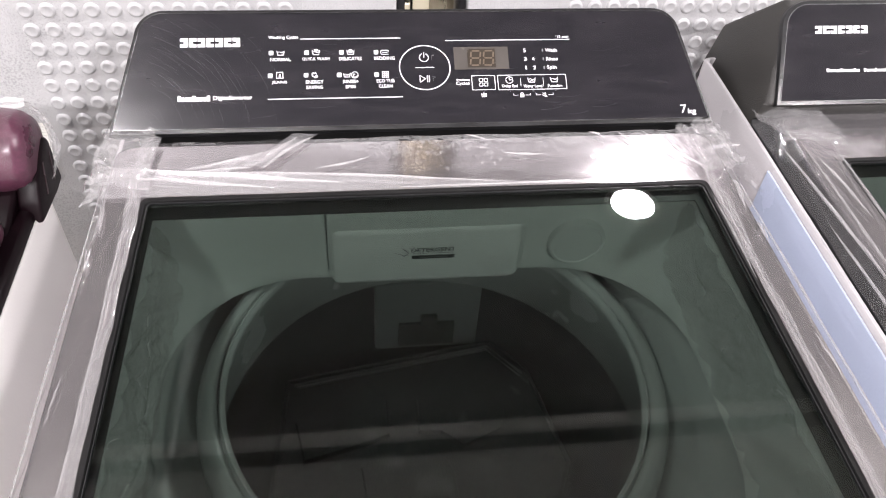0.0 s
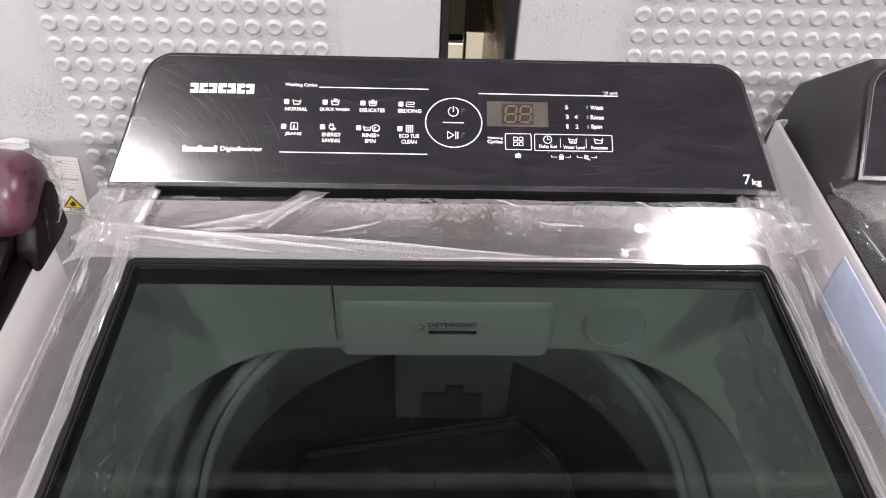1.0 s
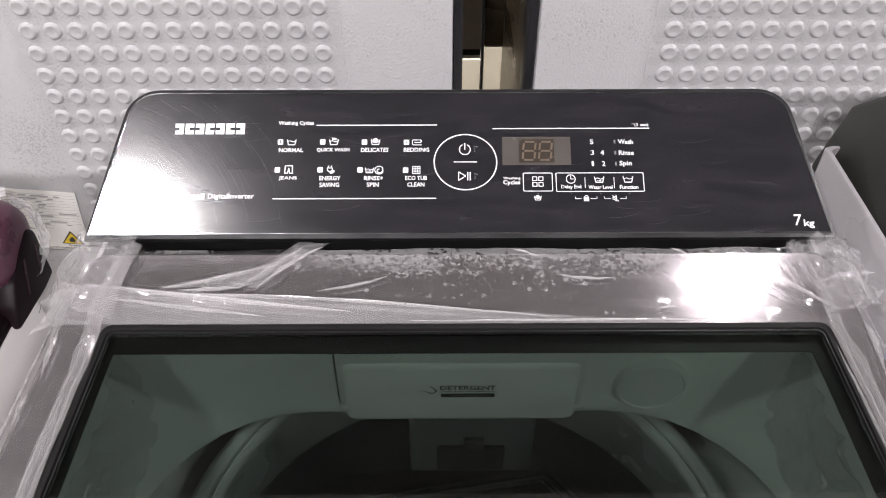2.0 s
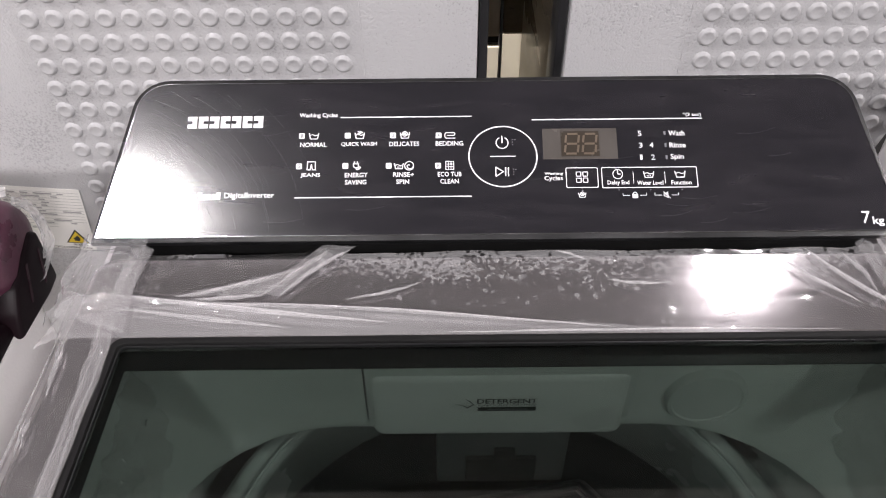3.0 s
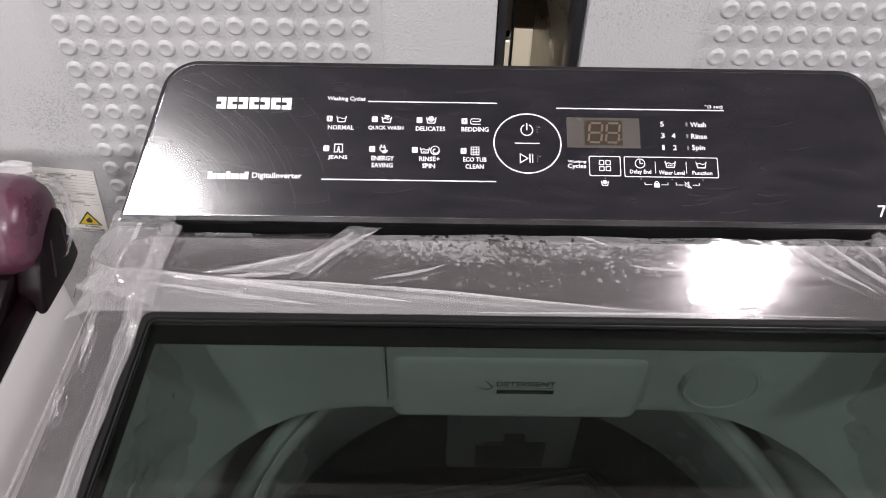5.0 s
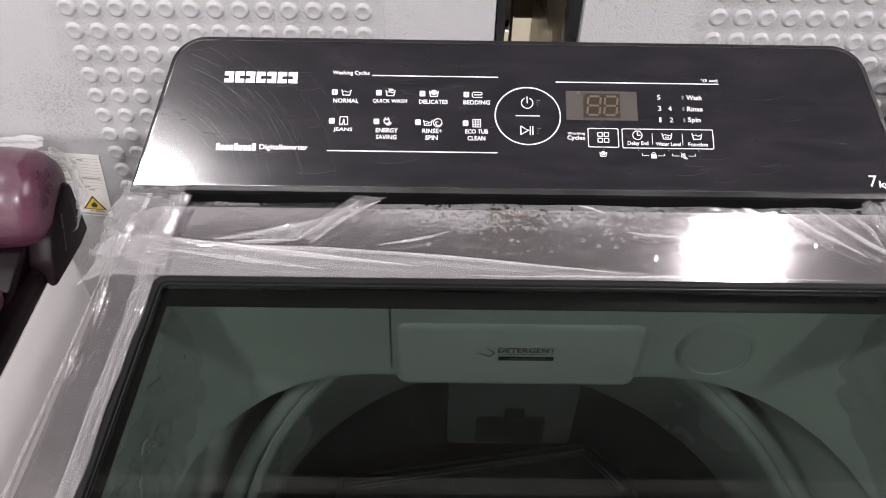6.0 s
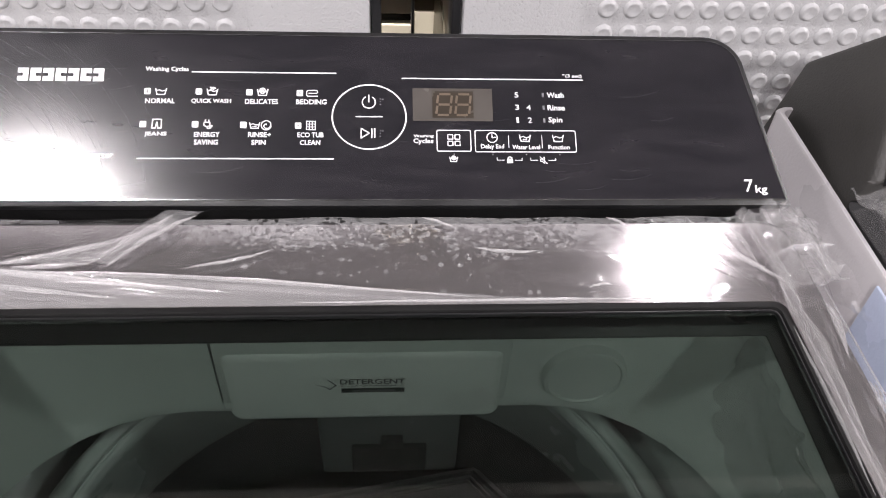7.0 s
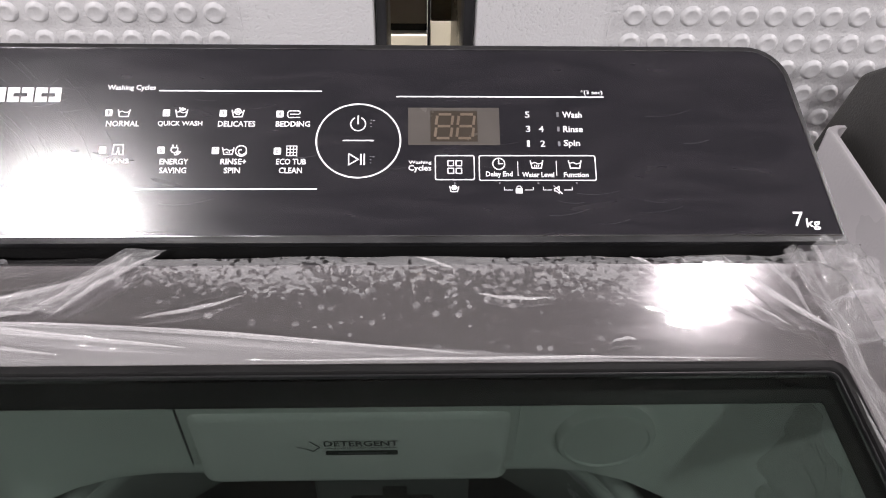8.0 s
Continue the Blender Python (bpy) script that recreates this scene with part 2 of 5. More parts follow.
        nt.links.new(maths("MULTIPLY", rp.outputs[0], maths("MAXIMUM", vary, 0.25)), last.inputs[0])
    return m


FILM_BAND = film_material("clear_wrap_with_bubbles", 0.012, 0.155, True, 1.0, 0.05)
FILM_STRIP = film_material("clear_wrap", 0.03, 0.1, False, 0.9, 0.05)
FILM_FOLD = film_material("clear_wrap_fold", 0.105, 0.2, False, 2.2, 0.06)
# milky folds, with extra white haze for the highlights lamps would draw on them
FILM_CREASE = film_material("milky_highlight_crease", 0.22, 0.4, False, 4.5, 0.10)
# near-white colour that stands in for lamp glints on the inner wrap
FILM_GLINT = mat("painted_glint", (0.95, 0.95, 0.95), 0.14, metal=0.3, vary=0.05, scale=40, spec=1.0, bump=0)
FILM_INNER = film_material("thin_inner_wrap", 0.016, 0.08, False, 1.3, 0.05)
WRAP_MILKY = film_material("milky_torn_wrap", 0.32, 0.5, False)


# ---- mesh tools ----
def part(name, bm, material, parent=None, label="", smooth=True, angle=40):
    me = bpy.data.meshes.new(name)
    bmesh.ops.remove_doubles(bm, verts=bm.verts, dist=1e-6)
    bmesh.ops.recalc_face_normals(bm, faces=bm.faces)
    bm.to_mesh(me)
    bm.free()
    return part_of(name, me, material, parent, label, smooth, angle)


def part_of(name, me, material, parent=None, label="", smooth=True, angle=40):
    if material and not me.materials:
        me.materials.append(material)
    if smooth:
        me.shade_smooth()
        me.set_sharp_from_angle(angle=radians(angle))
    ob = new(name, me)
    if parent:
        ob.parent = parent
        if parent.type == "EMPTY":
            ob.matrix_parent_inverse = Matrix.Translation(-parent.location)
    if label:
        tagged(ob, label)
    return ob


def thing(name, base, label, category, group="", kind=""):
    ob = new(name)
    ob.location = base
    ob.empty_display_size = 0.05
    return tagged(ob, label, category, group, kind)


def box(x0, x1, y0, y1, z0, z1, bevel=0.0, segments=2, bm=None):
    bm2 = bmesh.new()
    bmesh.ops.create_cube(bm2, size=1)
    for v in bm2.verts:
        v.co = Vector((x0 + (v.co.x + 0.5) * (x1 - x0), y0 + (v.co.y + 0.5) * (y1 - y0), z0 + (v.co.z + 0.5) * (z1 - z0)))
    if bevel:
        bmesh.ops.bevel(bm2, geom=bm2.edges[:], offset=bevel, segments=segments, affect="EDGES", profile=0.5)
    if bm is None:
        return bm2
    join(bm, bm2)
    return bm


def join(bm, other):
    me = bpy.data.meshes.new("joined")
    other.to_mesh(me)
    other.free()
    bm.from_mesh(me)
    bpy.data.meshes.remove(me)


def rrect(x0, x1, y0, y1, r, z, n=8):
    """A level loop with rounded corners, from the +x side counter-clockwise."""
    pts = []
    for k, (cx, cy) in enumerate(((x1 - r, y1 - r), (x0 + r, y1 - r), (x0 + r, y0 + r), (x1 - r, y0 + r))):
        for i in range(n + 1):
            a = radians(90 * k + 90 * i / n)
            pts.append(Vector((cx + r * math.cos(a), cy + r * math.sin(a), z)))
    return pts


def ring(cx, cy, r, z, n=8):
    return rrect(cx - r, cx + r, cy - r, cy + r, r - 1e-4, z, n)


def loft(loops, closed=False, cap_first=False, cap_last=False, bm=None):
    bm = bm or bmesh.new()
    rows = [[bm.verts.new(p) for p in loop] for loop in loops]
    pairs = list(zip(rows, rows[1:])) + ([(rows[-1], rows[0])] if closed else [])
    for a, b in pairs:
        for i in range(len(a)):
            j = (i + 1) % len(a)
            bm.faces.new((a[i], a[j], b[j], b[i]))
    if cap_first:
        bm.faces.new(rows[0])
    if cap_last:
        bm.faces.new(rows[-1])
    return bm


def extrude_x(profile, x0, x1, bevel=0.0, segments=2):
    """A profile of (y, z) points drawn out along x."""
    bm = loft([[Vector((x, y, z)) for y, z in profile] for x in (x0, x1)], cap_first=True, cap_last=True)
    if bevel:
        bmesh.ops.recalc_face_normals(bm, faces=bm.faces)
        bmesh.ops.bevel(bm, geom=bm.edges[:], offset=bevel, segments=segments, affect="EDGES", profile=0.5)
    return bm


def tube(path, radius, sides=8):
    bm = bmesh.new()
    rows = []
    for i, p in enumerate(path):
        d = (path[min(i + 1, len(path) - 1)] - path[max(i - 1, 0)]).normalized()
        u = d.orthogonal().normalized()
        w = d.cross(u)
        rows.append([bm.verts.new(p + radius * (math.cos(2 * math.pi * k / sides) * u + math.sin(2 * math.pi * k / sides) * w)) for k in range(sides)])
    for a, b in zip(rows, rows[1:]):
        for k in range(sides):
            bm.faces.new((a[k], a[(k + 1) % sides], b[(k + 1) % sides], b[k]))
    bm.faces.new(rows[0])
    bm.faces.new(rows[-1])
    return bm


# ---- the shop: floor, ceiling, walls ----
bm = box(-5, 5, -4.5, 6.5, -0.1, 0)
tagged(part("floor", bm, FLOOR_TILE, smooth=False), "polished cream tiled shop floor", "floor", kind="structure")
bm = box(-5, 5, -4.5, 6.5, CEILING, CEILING + 0.1)
tagged(part("ceiling", bm, CEILING_PAINT, smooth=False), "matt dark grey painted shop ceiling", "ceiling", kind="structure")
for nm, b in (("wall_south", (-5, 5, -4.6, -4.5)), ("wall_north", (-5, 5, 6.5, 6.6)), ("wall_west", (-5.1, -5, -4.5, 6.5)), ("wall_east", (5, 5.1, -4.5, 6.5))):
    tagged(part(nm, box(*b, 0, CEILING), WALL_PAINT, smooth=False), "plain grey painted shop wall", "wall", kind="structure")

for (lx, ly) in LAMPS:
    d = thing("ceiling_downlight", (lx, ly, CEILING), "round white recessed ceiling downlight, lit, in a partly added set", "lamp", "ceiling downlights")
    part("trim_ring", loft([ring(lx, ly, 0.135, CEILING - 0.001), ring(lx, ly, 0.13, CEILING - 0.008), ring(lx, ly, 0.115, CEILING - 0.008), ring(lx, ly, 0.112, CEILING - 0.002)], closed=True), LAMP_TRIM, d)

y0, y1, z0, z1 = 1.345, 1.386, 2.735, 2.765
tray = thing("ceiling_rail", (0, y0, CEILING), "long white metal rail hung under the ceiling", "rail")
part("rail", extrude_x([(y0, z0), (y1, z0), (y1, z1), (y1 - 0.004, z1), (y1 - 0.004, z0 + 0.004), (y0 + 0.004, z0 + 0.004), (y0 + 0.004, z1), (y0, z1)], -3.6, 3.6), BEAM_WHITE, tray, smooth=False)
for x in (-3.0, -1.5, 0.0, 1.5, 3.0):
    part("hanger_rod", tube([Vector((x, (y0 + y1) / 2, z0 + 0.002)), Vector((x, (y0 + y1) / 2, CEILING))], 0.005, 6), CHROME, tray)
duct = thing("ceiling_duct", (0, 1.2, CEILING), "broad grey painted duct along the ceiling", "duct")
part("duct_body", box(-3.6, 3.6, 1.03, 1.300, 2.775, CEILING - 0.001, 0.006), DUCT_GREY, duct)
for x in (-2.4, -1.2, 0.0, 1.2, 2.4):
    part("flange", box(x - 0.015, x + 0.015, 1.024, 1.306, 2.768, CEILING - 0.002, 0.003), DUCT_GREY, duct)

# ---- refrigerators seen from behind ----
WALL_Y = 0.885
PITCH_X, PITCH_Z, ROW_Z = 0.0251, 0.0262, 0.831
DIMPLE_ROWS = range(-14, 8)


def dimple_mesh():
    bm = bmesh.new()
    prof = ((0.0100, 0.0), (0.0091, 0.0011), (0.0079, 0.0028), (0.0066, 0.0034), (0.0054, 0.0029))
    rows = []
    for r, h in prof:
        rows.append([bm.verts.new((r * math.cos(2 * math.pi * k / 14), -h, r * math.sin(2 * math.pi * k / 14))) for k in range(14)])
    for a, b in zip(rows, rows[1:]):
        for k in range(14):
            bm.faces.new((a[k], a[(k + 1) % 14], b[(k + 1) % 14], b[k]))
    c = bm.verts.new((0, -0.0027, 0))
    for k in range(14):
        bm.faces.new((rows[-1][k], rows[-1][(k + 1) % 14], c))
    bmesh.ops.recalc_face_normals(bm, faces=bm.faces)
    me = bpy.data.meshes.new("dimple")
    bm.to_mesh(me)
    bm.free()
    me.materials.append(DIMPLE_GREY)
    me.shade_smooth()
    return me


def fridge(x0, x1, first_dimple, columns, trim_x):
    f = thing("refrigerator", ((x0 + x1) / 2, WALL_Y + 0.28, 0), "grey refrigerator, its dimpled steel back turned outwards", "refrigerator", "refrigerators back to back")
    part("body", box(x0, x1, WALL_Y + 0.006, WALL_Y + 0.36, 0.03, 1.22, 0.006), FRIDGE_GREY, f)
    part("back_sheet", box(x0 + 0.002, x1 - 0.002, WALL_Y, WALL_Y + 0.0055, 0.14, 1.215, 0.0015), FRIDGE_GREY, f, "grey painted steel back sheet")
    a, b = first_dimple - PITCH_X * 0.85, first_dimple + PITCH_X * (columns - 1 + 0.85)
    za, zb = ROW_Z + PITCH_Z * (DIMPLE_ROWS[0] - 0.9), ROW_Z + PITCH_Z * (DIMPLE_ROWS[-1] + 0.9)
    part("embossed_field", box(a, b, WALL_Y - 0.0012, WALL_Y - 0.0002, za, zb, 0.0005, 1), FRIDGE_GREY, f)
    part("corner_trim", box(trim_x - 0.0045, trim_x + 0.0045, WALL_Y + 0.004, WALL_Y + 0.05, 0.05, 1.21, 0.002), BLACK_PLASTIC, f, "black edge trim")
    for x in (x0 + 0.05, x1 - 0.05):
        for y in (WALL_Y + 0.06, WALL_Y + 0.30):
            part("foot", loft([ring(x, y, 0.02, 0.0, 4), ring(x, y, 0.016, 0.031, 4)], cap_first=True, cap_last=True), BLACK_PLASTIC, f)
    part("compressor_cover", box(x0 + 0.03, x1 - 0.03, WALL_Y - 0.004, WALL_Y + 0.004, 0.04, 0.135, 0.002), BLACK_PLASTIC, f)
    return f


fridge_a = fridge(-0.68, 0.001, -0.4385, 13, 0.0055)
fridge_b = fridge(0.087, 0.78, 0.2275, 13, 0.0825)
part("side_panel", box(0.0835, 0.0868, WALL_Y + 0.052, WALL_Y + 0.355, 0.05, 1.21, 0.0008), BRONZE, fridge_b, "glossy bronze-brown side panel")

# rating label on the back of the first refrigerator
LABEL = pose(-0.513, WALL_Y - 0.0006, 0.624, 0, 5.5, 0)


def on_label(u0, u1, v0, v1, lift, bm=None):
    bm = box(u0, u1, -lift, -lift + 0.0004, v0, v1, bm=bm)
    return bm


def label_part(name, bm, material, parent, label=""):
    bm.transform(LABEL)
    return part(name, bm, material, parent, label, smooth=False)


rating = tagged(label_part("rating_label", on_label(-0.047, 0.047, -0.049, 0.049, 0.0006), LABEL_WHITE, None), "white paper rating label with a yellow flammable-gas triangle", "label")
for k in range(13):
    z = 0.043 - 0.0046 * k
    label_part("printed_line", on_label(-0.045, 0.045 if k < 11 else 0.010, z - 0.00018, z + 0.00018, 0.0008), LABEL_GREY, rating)
    u = -0.044
    for width in (0.016, 0.009, 0.021, 0.007)[k % 3:]:
        if u + width < (0.044 if k < 11 else 0.010):
            label_part("printed_bar", on_label(u, u + width, z - 0.0033, z - 0.0015, 0.0010), LABEL_GREY, rating)
        u += width + 0.006 + 0.007 * ((k * 5) % 4)
tri = bmesh.new()
tri.faces.new([tri.verts.new(p) for p in ((0.013, -0.001, -0.038), (0.042, -0.001, -0.038), (0.0275, -0.001, -0.015))])
label_part("warning_triangle", tri, PRINT_DARK, rating, "black edge of the warning triangle")
tri = bmesh.new()
tri.faces.new([tri.verts.new(p) for p in ((0.0158, -0.0014, -0.0365), (0.0392, -0.0014, -0.0365), (0.0275, -0.0014, -0.0185))])
label_part("warning_triangle", tri, YELLOW, rating, "yellow warning triangle")
fl = bmesh.new()
fl.faces.new([fl.verts.new(p) for p in ((0.0245, -0.0018, -0.0335), (0.0305, -0.0018, -0.0335), (0.0315, -0.0018, -0.029), (0.0285, -0.0018, -0.024), (0.0265, -0.0018, -0.027), (0.0235, -0.0018, -0.029))])
label_part("flame_sign", fl, PRINT_DARK, rating)

# what stands behind the gap between the refrigerators
back = thing("display_partition", (0.05, 1.26, 0), "bronze and cream partition board behind the refrigerators, bright and shaded parts coloured in, lit by an added spot", "partition", kind="structure")
part("bronze_panel", box(0.0555, 0.150, 1.252, 1.270, 0.662, 1.5, 0.003), BRONZE, back, "dull bronze upper board")
# cream stands in for the bright reflection low on the bronze
part("reflection_panel", box(0.0555, 0.086, 1.252, 1.270, 0.0, 0.6615, 0.002), CREAM, back)
part("dark_edge", box(0.0515, 0.0550, 1.246, 1.275, 0.0, 1.5, 0.001), BLACK_PLASTIC, back)
# black strip in place of the shade down the right side
part("shade_strip", box(0.0865, 0.150, 1.248, 1.270, 0.0, 0.6615, 0.003), BLACK_PLASTIC, back)
part("grey_board", box(-0.20, 0.051, 1.252, 1.270, 0.6565, 1.5, 0.002), TAN, back)
part("dark_slot", box(-0.20, 0.051, 1.262, 1.272, 0.641, 0.656, 0.001), BLACK_RUBBER, back, "dark open slot between the boards")
# cream again, painting the brightly lit lower part on the left
part("bright_fill_board", box(-0.20, 0.051, 1.250, 1.270, 0.0, 0.640, 0.002), CREAM, back)


# ---- top-loading washing machines ----
def panel_frame(foot_y, foot_z, slope, cx):
    """Where (x, s) on a control panel lies: x across, s up its slope, lift out of it."""
    c, s = math.cos(radians(slope)), math.sin(radians(slope))
    return Matrix(((1, 0, 0, cx), (0, c, -s, foot_y), (0, s, c, foot_z), (0, 0, 0, 1)))


def plate(outline, z0, z1, bevel=0.0):
    """A flat plate from an outline of (x, s) points, thick from z0 to z1."""
    bm = loft([[Vector((x, y, z)) for x, y in outline] for z in (z0, z1)], cap_first=True, cap_last=True)
    if bevel:
        bmesh.ops.recalc_face_normals(bm, faces=bm.faces)
        top = [e for e in bm.edges if all(abs(v.co.z - z1) < 1e-7 for v in e.verts)]
        bmesh.ops.bevel(bm, geom=top, offset=bevel, segments=2, affect="EDGES", profile=0.5)
    return bm


def panel_outline(w_low, w_top, s0, s1, r, n=8, inset=0.0):
    """A trapezium with rounded upper corners."""
    s0, s1, w_low, w_top, r = s0 + inset, s1 - inset, w_low - inset, w_top - inset, max(0.003, r - inset)
    pts = [(-w_low, s0), (w_low, s0)]
    for i in range(n + 1):
        a = radians(8 + 82 * i / n)
        pts.append((w_top - r + r * math.cos(a) * 1.01, s1 - r + r * math.sin(a)))
    for i in range(n + 1):
        a = radians(90 + 82 * i / n)
        pts.append((-w_top + r + r * math.cos(a) * 1.01, s1 - r + r * math.sin(a)))
    return pts


class Panel:
    """Prints words, bars and signs on a control panel."""

    def __init__(self, m, parent):
        self.m, self.parent = m, parent

    def put(self, name, bm, material=None, label=""):
        bm.transform(self.m)
        return part(name, bm, material or PRINT_WHITE, self.parent, label, smooth=False)

    def bar(self, x0, x1, s0, s1, lift=0.0002, name="printed_line", material=None, bm=None):
        flat = bm or bmesh.new()
        flat.faces.new([flat.verts.new(p) for p in ((x0, s0, lift), (x1, s0, lift), (x1, s1, lift), (x0, s1, lift))])
        return flat if bm is not None else self.put(name, flat, material)

    def rim(self, outer, inner, name="printed_frame", lift=0.0002, material=None):
        self.put(name, loft([[Vector((x, y, lift)) for x, y in o] for o in (outer, inner)]), material)

    def stroke(self, points, width, bm, closed=False, lift=0.0002):
        """A line of constant width through (x, s) points."""
        pts = [Vector(p) for p in points]
        n = len(pts)
        for i in range(n if closed else n - 1):
            a, b = pts[i], pts[(i + 1) % n]
            d = (b - a).normalized()
            a2, b2 = a - d * width * 0.3, b + d * width * 0.3
            q = Vector((-d.y, d.x)) * width / 2
            bm.faces.new([bm.verts.new((p.x, p.y, lift + 0.00002 * (i % 2))) for p in (a2 - q, b2 - q, b2 + q, a2 + q)])
        return bm

    def word(self, text, x, s, width, height, name="printed_word", material=None):
        """Real letters, centred on (x, s), so wide and with capitals so high."""
        data = bpy.data.curves.new(name, "FONT")
        data.body, data.align_x, data.align_y, data.resolution_u = text, "CENTER", "CENTER", 2
        data.offset = 0.018 if len(text) > 1 else 0.004
        ob = new(name, data)
        bpy.context.view_layer.update()
        me = bpy.data.meshes.new_from_object(ob.evaluated_get(bpy.context.evaluated_depsgraph_get()))
        bpy.data.objects.remove(ob)
        bpy.data.curves.remove(data)
        bm = bmesh.new()
        bm.from_mesh(me)
        bpy.data.meshes.remove(me)
        xs, ys = [v.co.x for v in bm.verts], [v.co.y for v in bm.verts]
        k = width / (max(xs) - min(xs))
        low = 0.7 if any(c in "gyp" for c in text) else 1.0
        h = height / (max(ys) - min(ys)) / (low if low == 1.0 else 0.78)
        mx, my = (max(xs) + min(xs)) / 2, (max(ys) + min(ys)) / 2
        for v in bm.verts:
            v.co = Vector((x + (v.co.x - mx) * k, s + (v.co.y - my) * h, 0.0002))
        return self.put(name, bm, material)


def circle_pts(cx, cy, r, n=40, ry=None, a0=0.0, a1=360.0):
    full = abs(a1 - a0) >= 360
    m = n if full else n + 1
    return [(cx + r * math.cos(radians(a0 + (a1 - a0) * i / n)), cy + (ry or r) * math.sin(radians(a0 + (a1 - a0) * i / n))) for i in range(m)]


def box_pts(x0, x1, y0, y1, r=0.0008, n=4):
    return [(p.x, p.y) for p in rrect(x0, x1, y0, y1, r, 0, n)]


def wordmark(p, x0, x1, s0, s1, count):
    """The maker's mark as a row of plain blocks."""
    w = (x1 - x0) / count
    for k in range(count):
        bm = bmesh.new()
        p.bar(x0 + w * k + w * 0.07, x0 + w * k + w * 0.93, s0 + (s1 - s0) * 0.62, s1, bm=bm)
        p.bar(x0 + w * k + w * 0.07, x0 + w * k + w * 0.93, s0, s0 + (s1 - s0) * 0.36, bm=bm)
        p.bar(x0 + w * k + w * (0.07 if k % 2 else 0.5), x0 + w * k + w * (0.5 if k % 2 else 0.93), s0 + (s1 - s0) * 0.36, s0 + (s1 - s0) * 0.62, bm=bm)
        p.put("printed_mark", bm)


def script_bars(p, x0, x1, s0, s1, count):
    w = (x1 - x0) / count
    for k in range(count):
        h = 1.0 if k % 4 == 0 else 0.74
        p.bar(x0 + w * k + w * 0.06, x0 + w * k + w * 0.94, s0, s0 + (s1 - s0) * h, name="printed_mark")


def tub_sign(p, x, s, w, kind):
    """A small wash-tub sign with what is drawn in or over it."""
    bm = bmesh.new()
    h = w * 0.62
    lw = w * 0.10
    p.stroke([(x - w / 2, s + h / 2), (x - w * 0.36, s - h / 2), (x + w * 0.36, s - h / 2), (x + w / 2, s + h / 2)], lw, bm)
    p.stroke([(x - w * 0.42, s + h * 0.12), (x - w * 0.15, s + h * 0.28), (x + w * 0.12, s + h * 0.05), (x + w * 0.4, s + h * 0.2)], lw * 0.8, bm, lift=0.0003)
    if kind == "quick":
        p.stroke([(x - w * 0.2, s + h * 0.8), (x + w * 0.05, s + h * 0.6), (x - w * 0.2, s + h * 0.4)], lw, bm, lift=0.00025)
        p.stroke([(x + w * 0.05, s + h * 0.8), (x + w * 0.3, s + h * 0.6), (x + w * 0.05, s + h * 0.4)], lw, bm, lift=0.00025)
    if kind == "flower":
        p.stroke(circle_pts(x, s + h * 0.25, w * 0.26, 14), lw, bm, True, lift=0.00035)
        p.stroke(circle_pts(x, s + h * 0.25, w * 0.10, 8), lw, bm, True, lift=0.00035)
    if kind == "drops":
        for k in range(3):
            p.bar(x - w * 0.2 + k * w * 0.15, x - w * 0.12 + k * w * 0.15, s - h * 0.3, s - h * 0.1, 0.0003, bm=bm)
    p.put("printed_sign", bm)


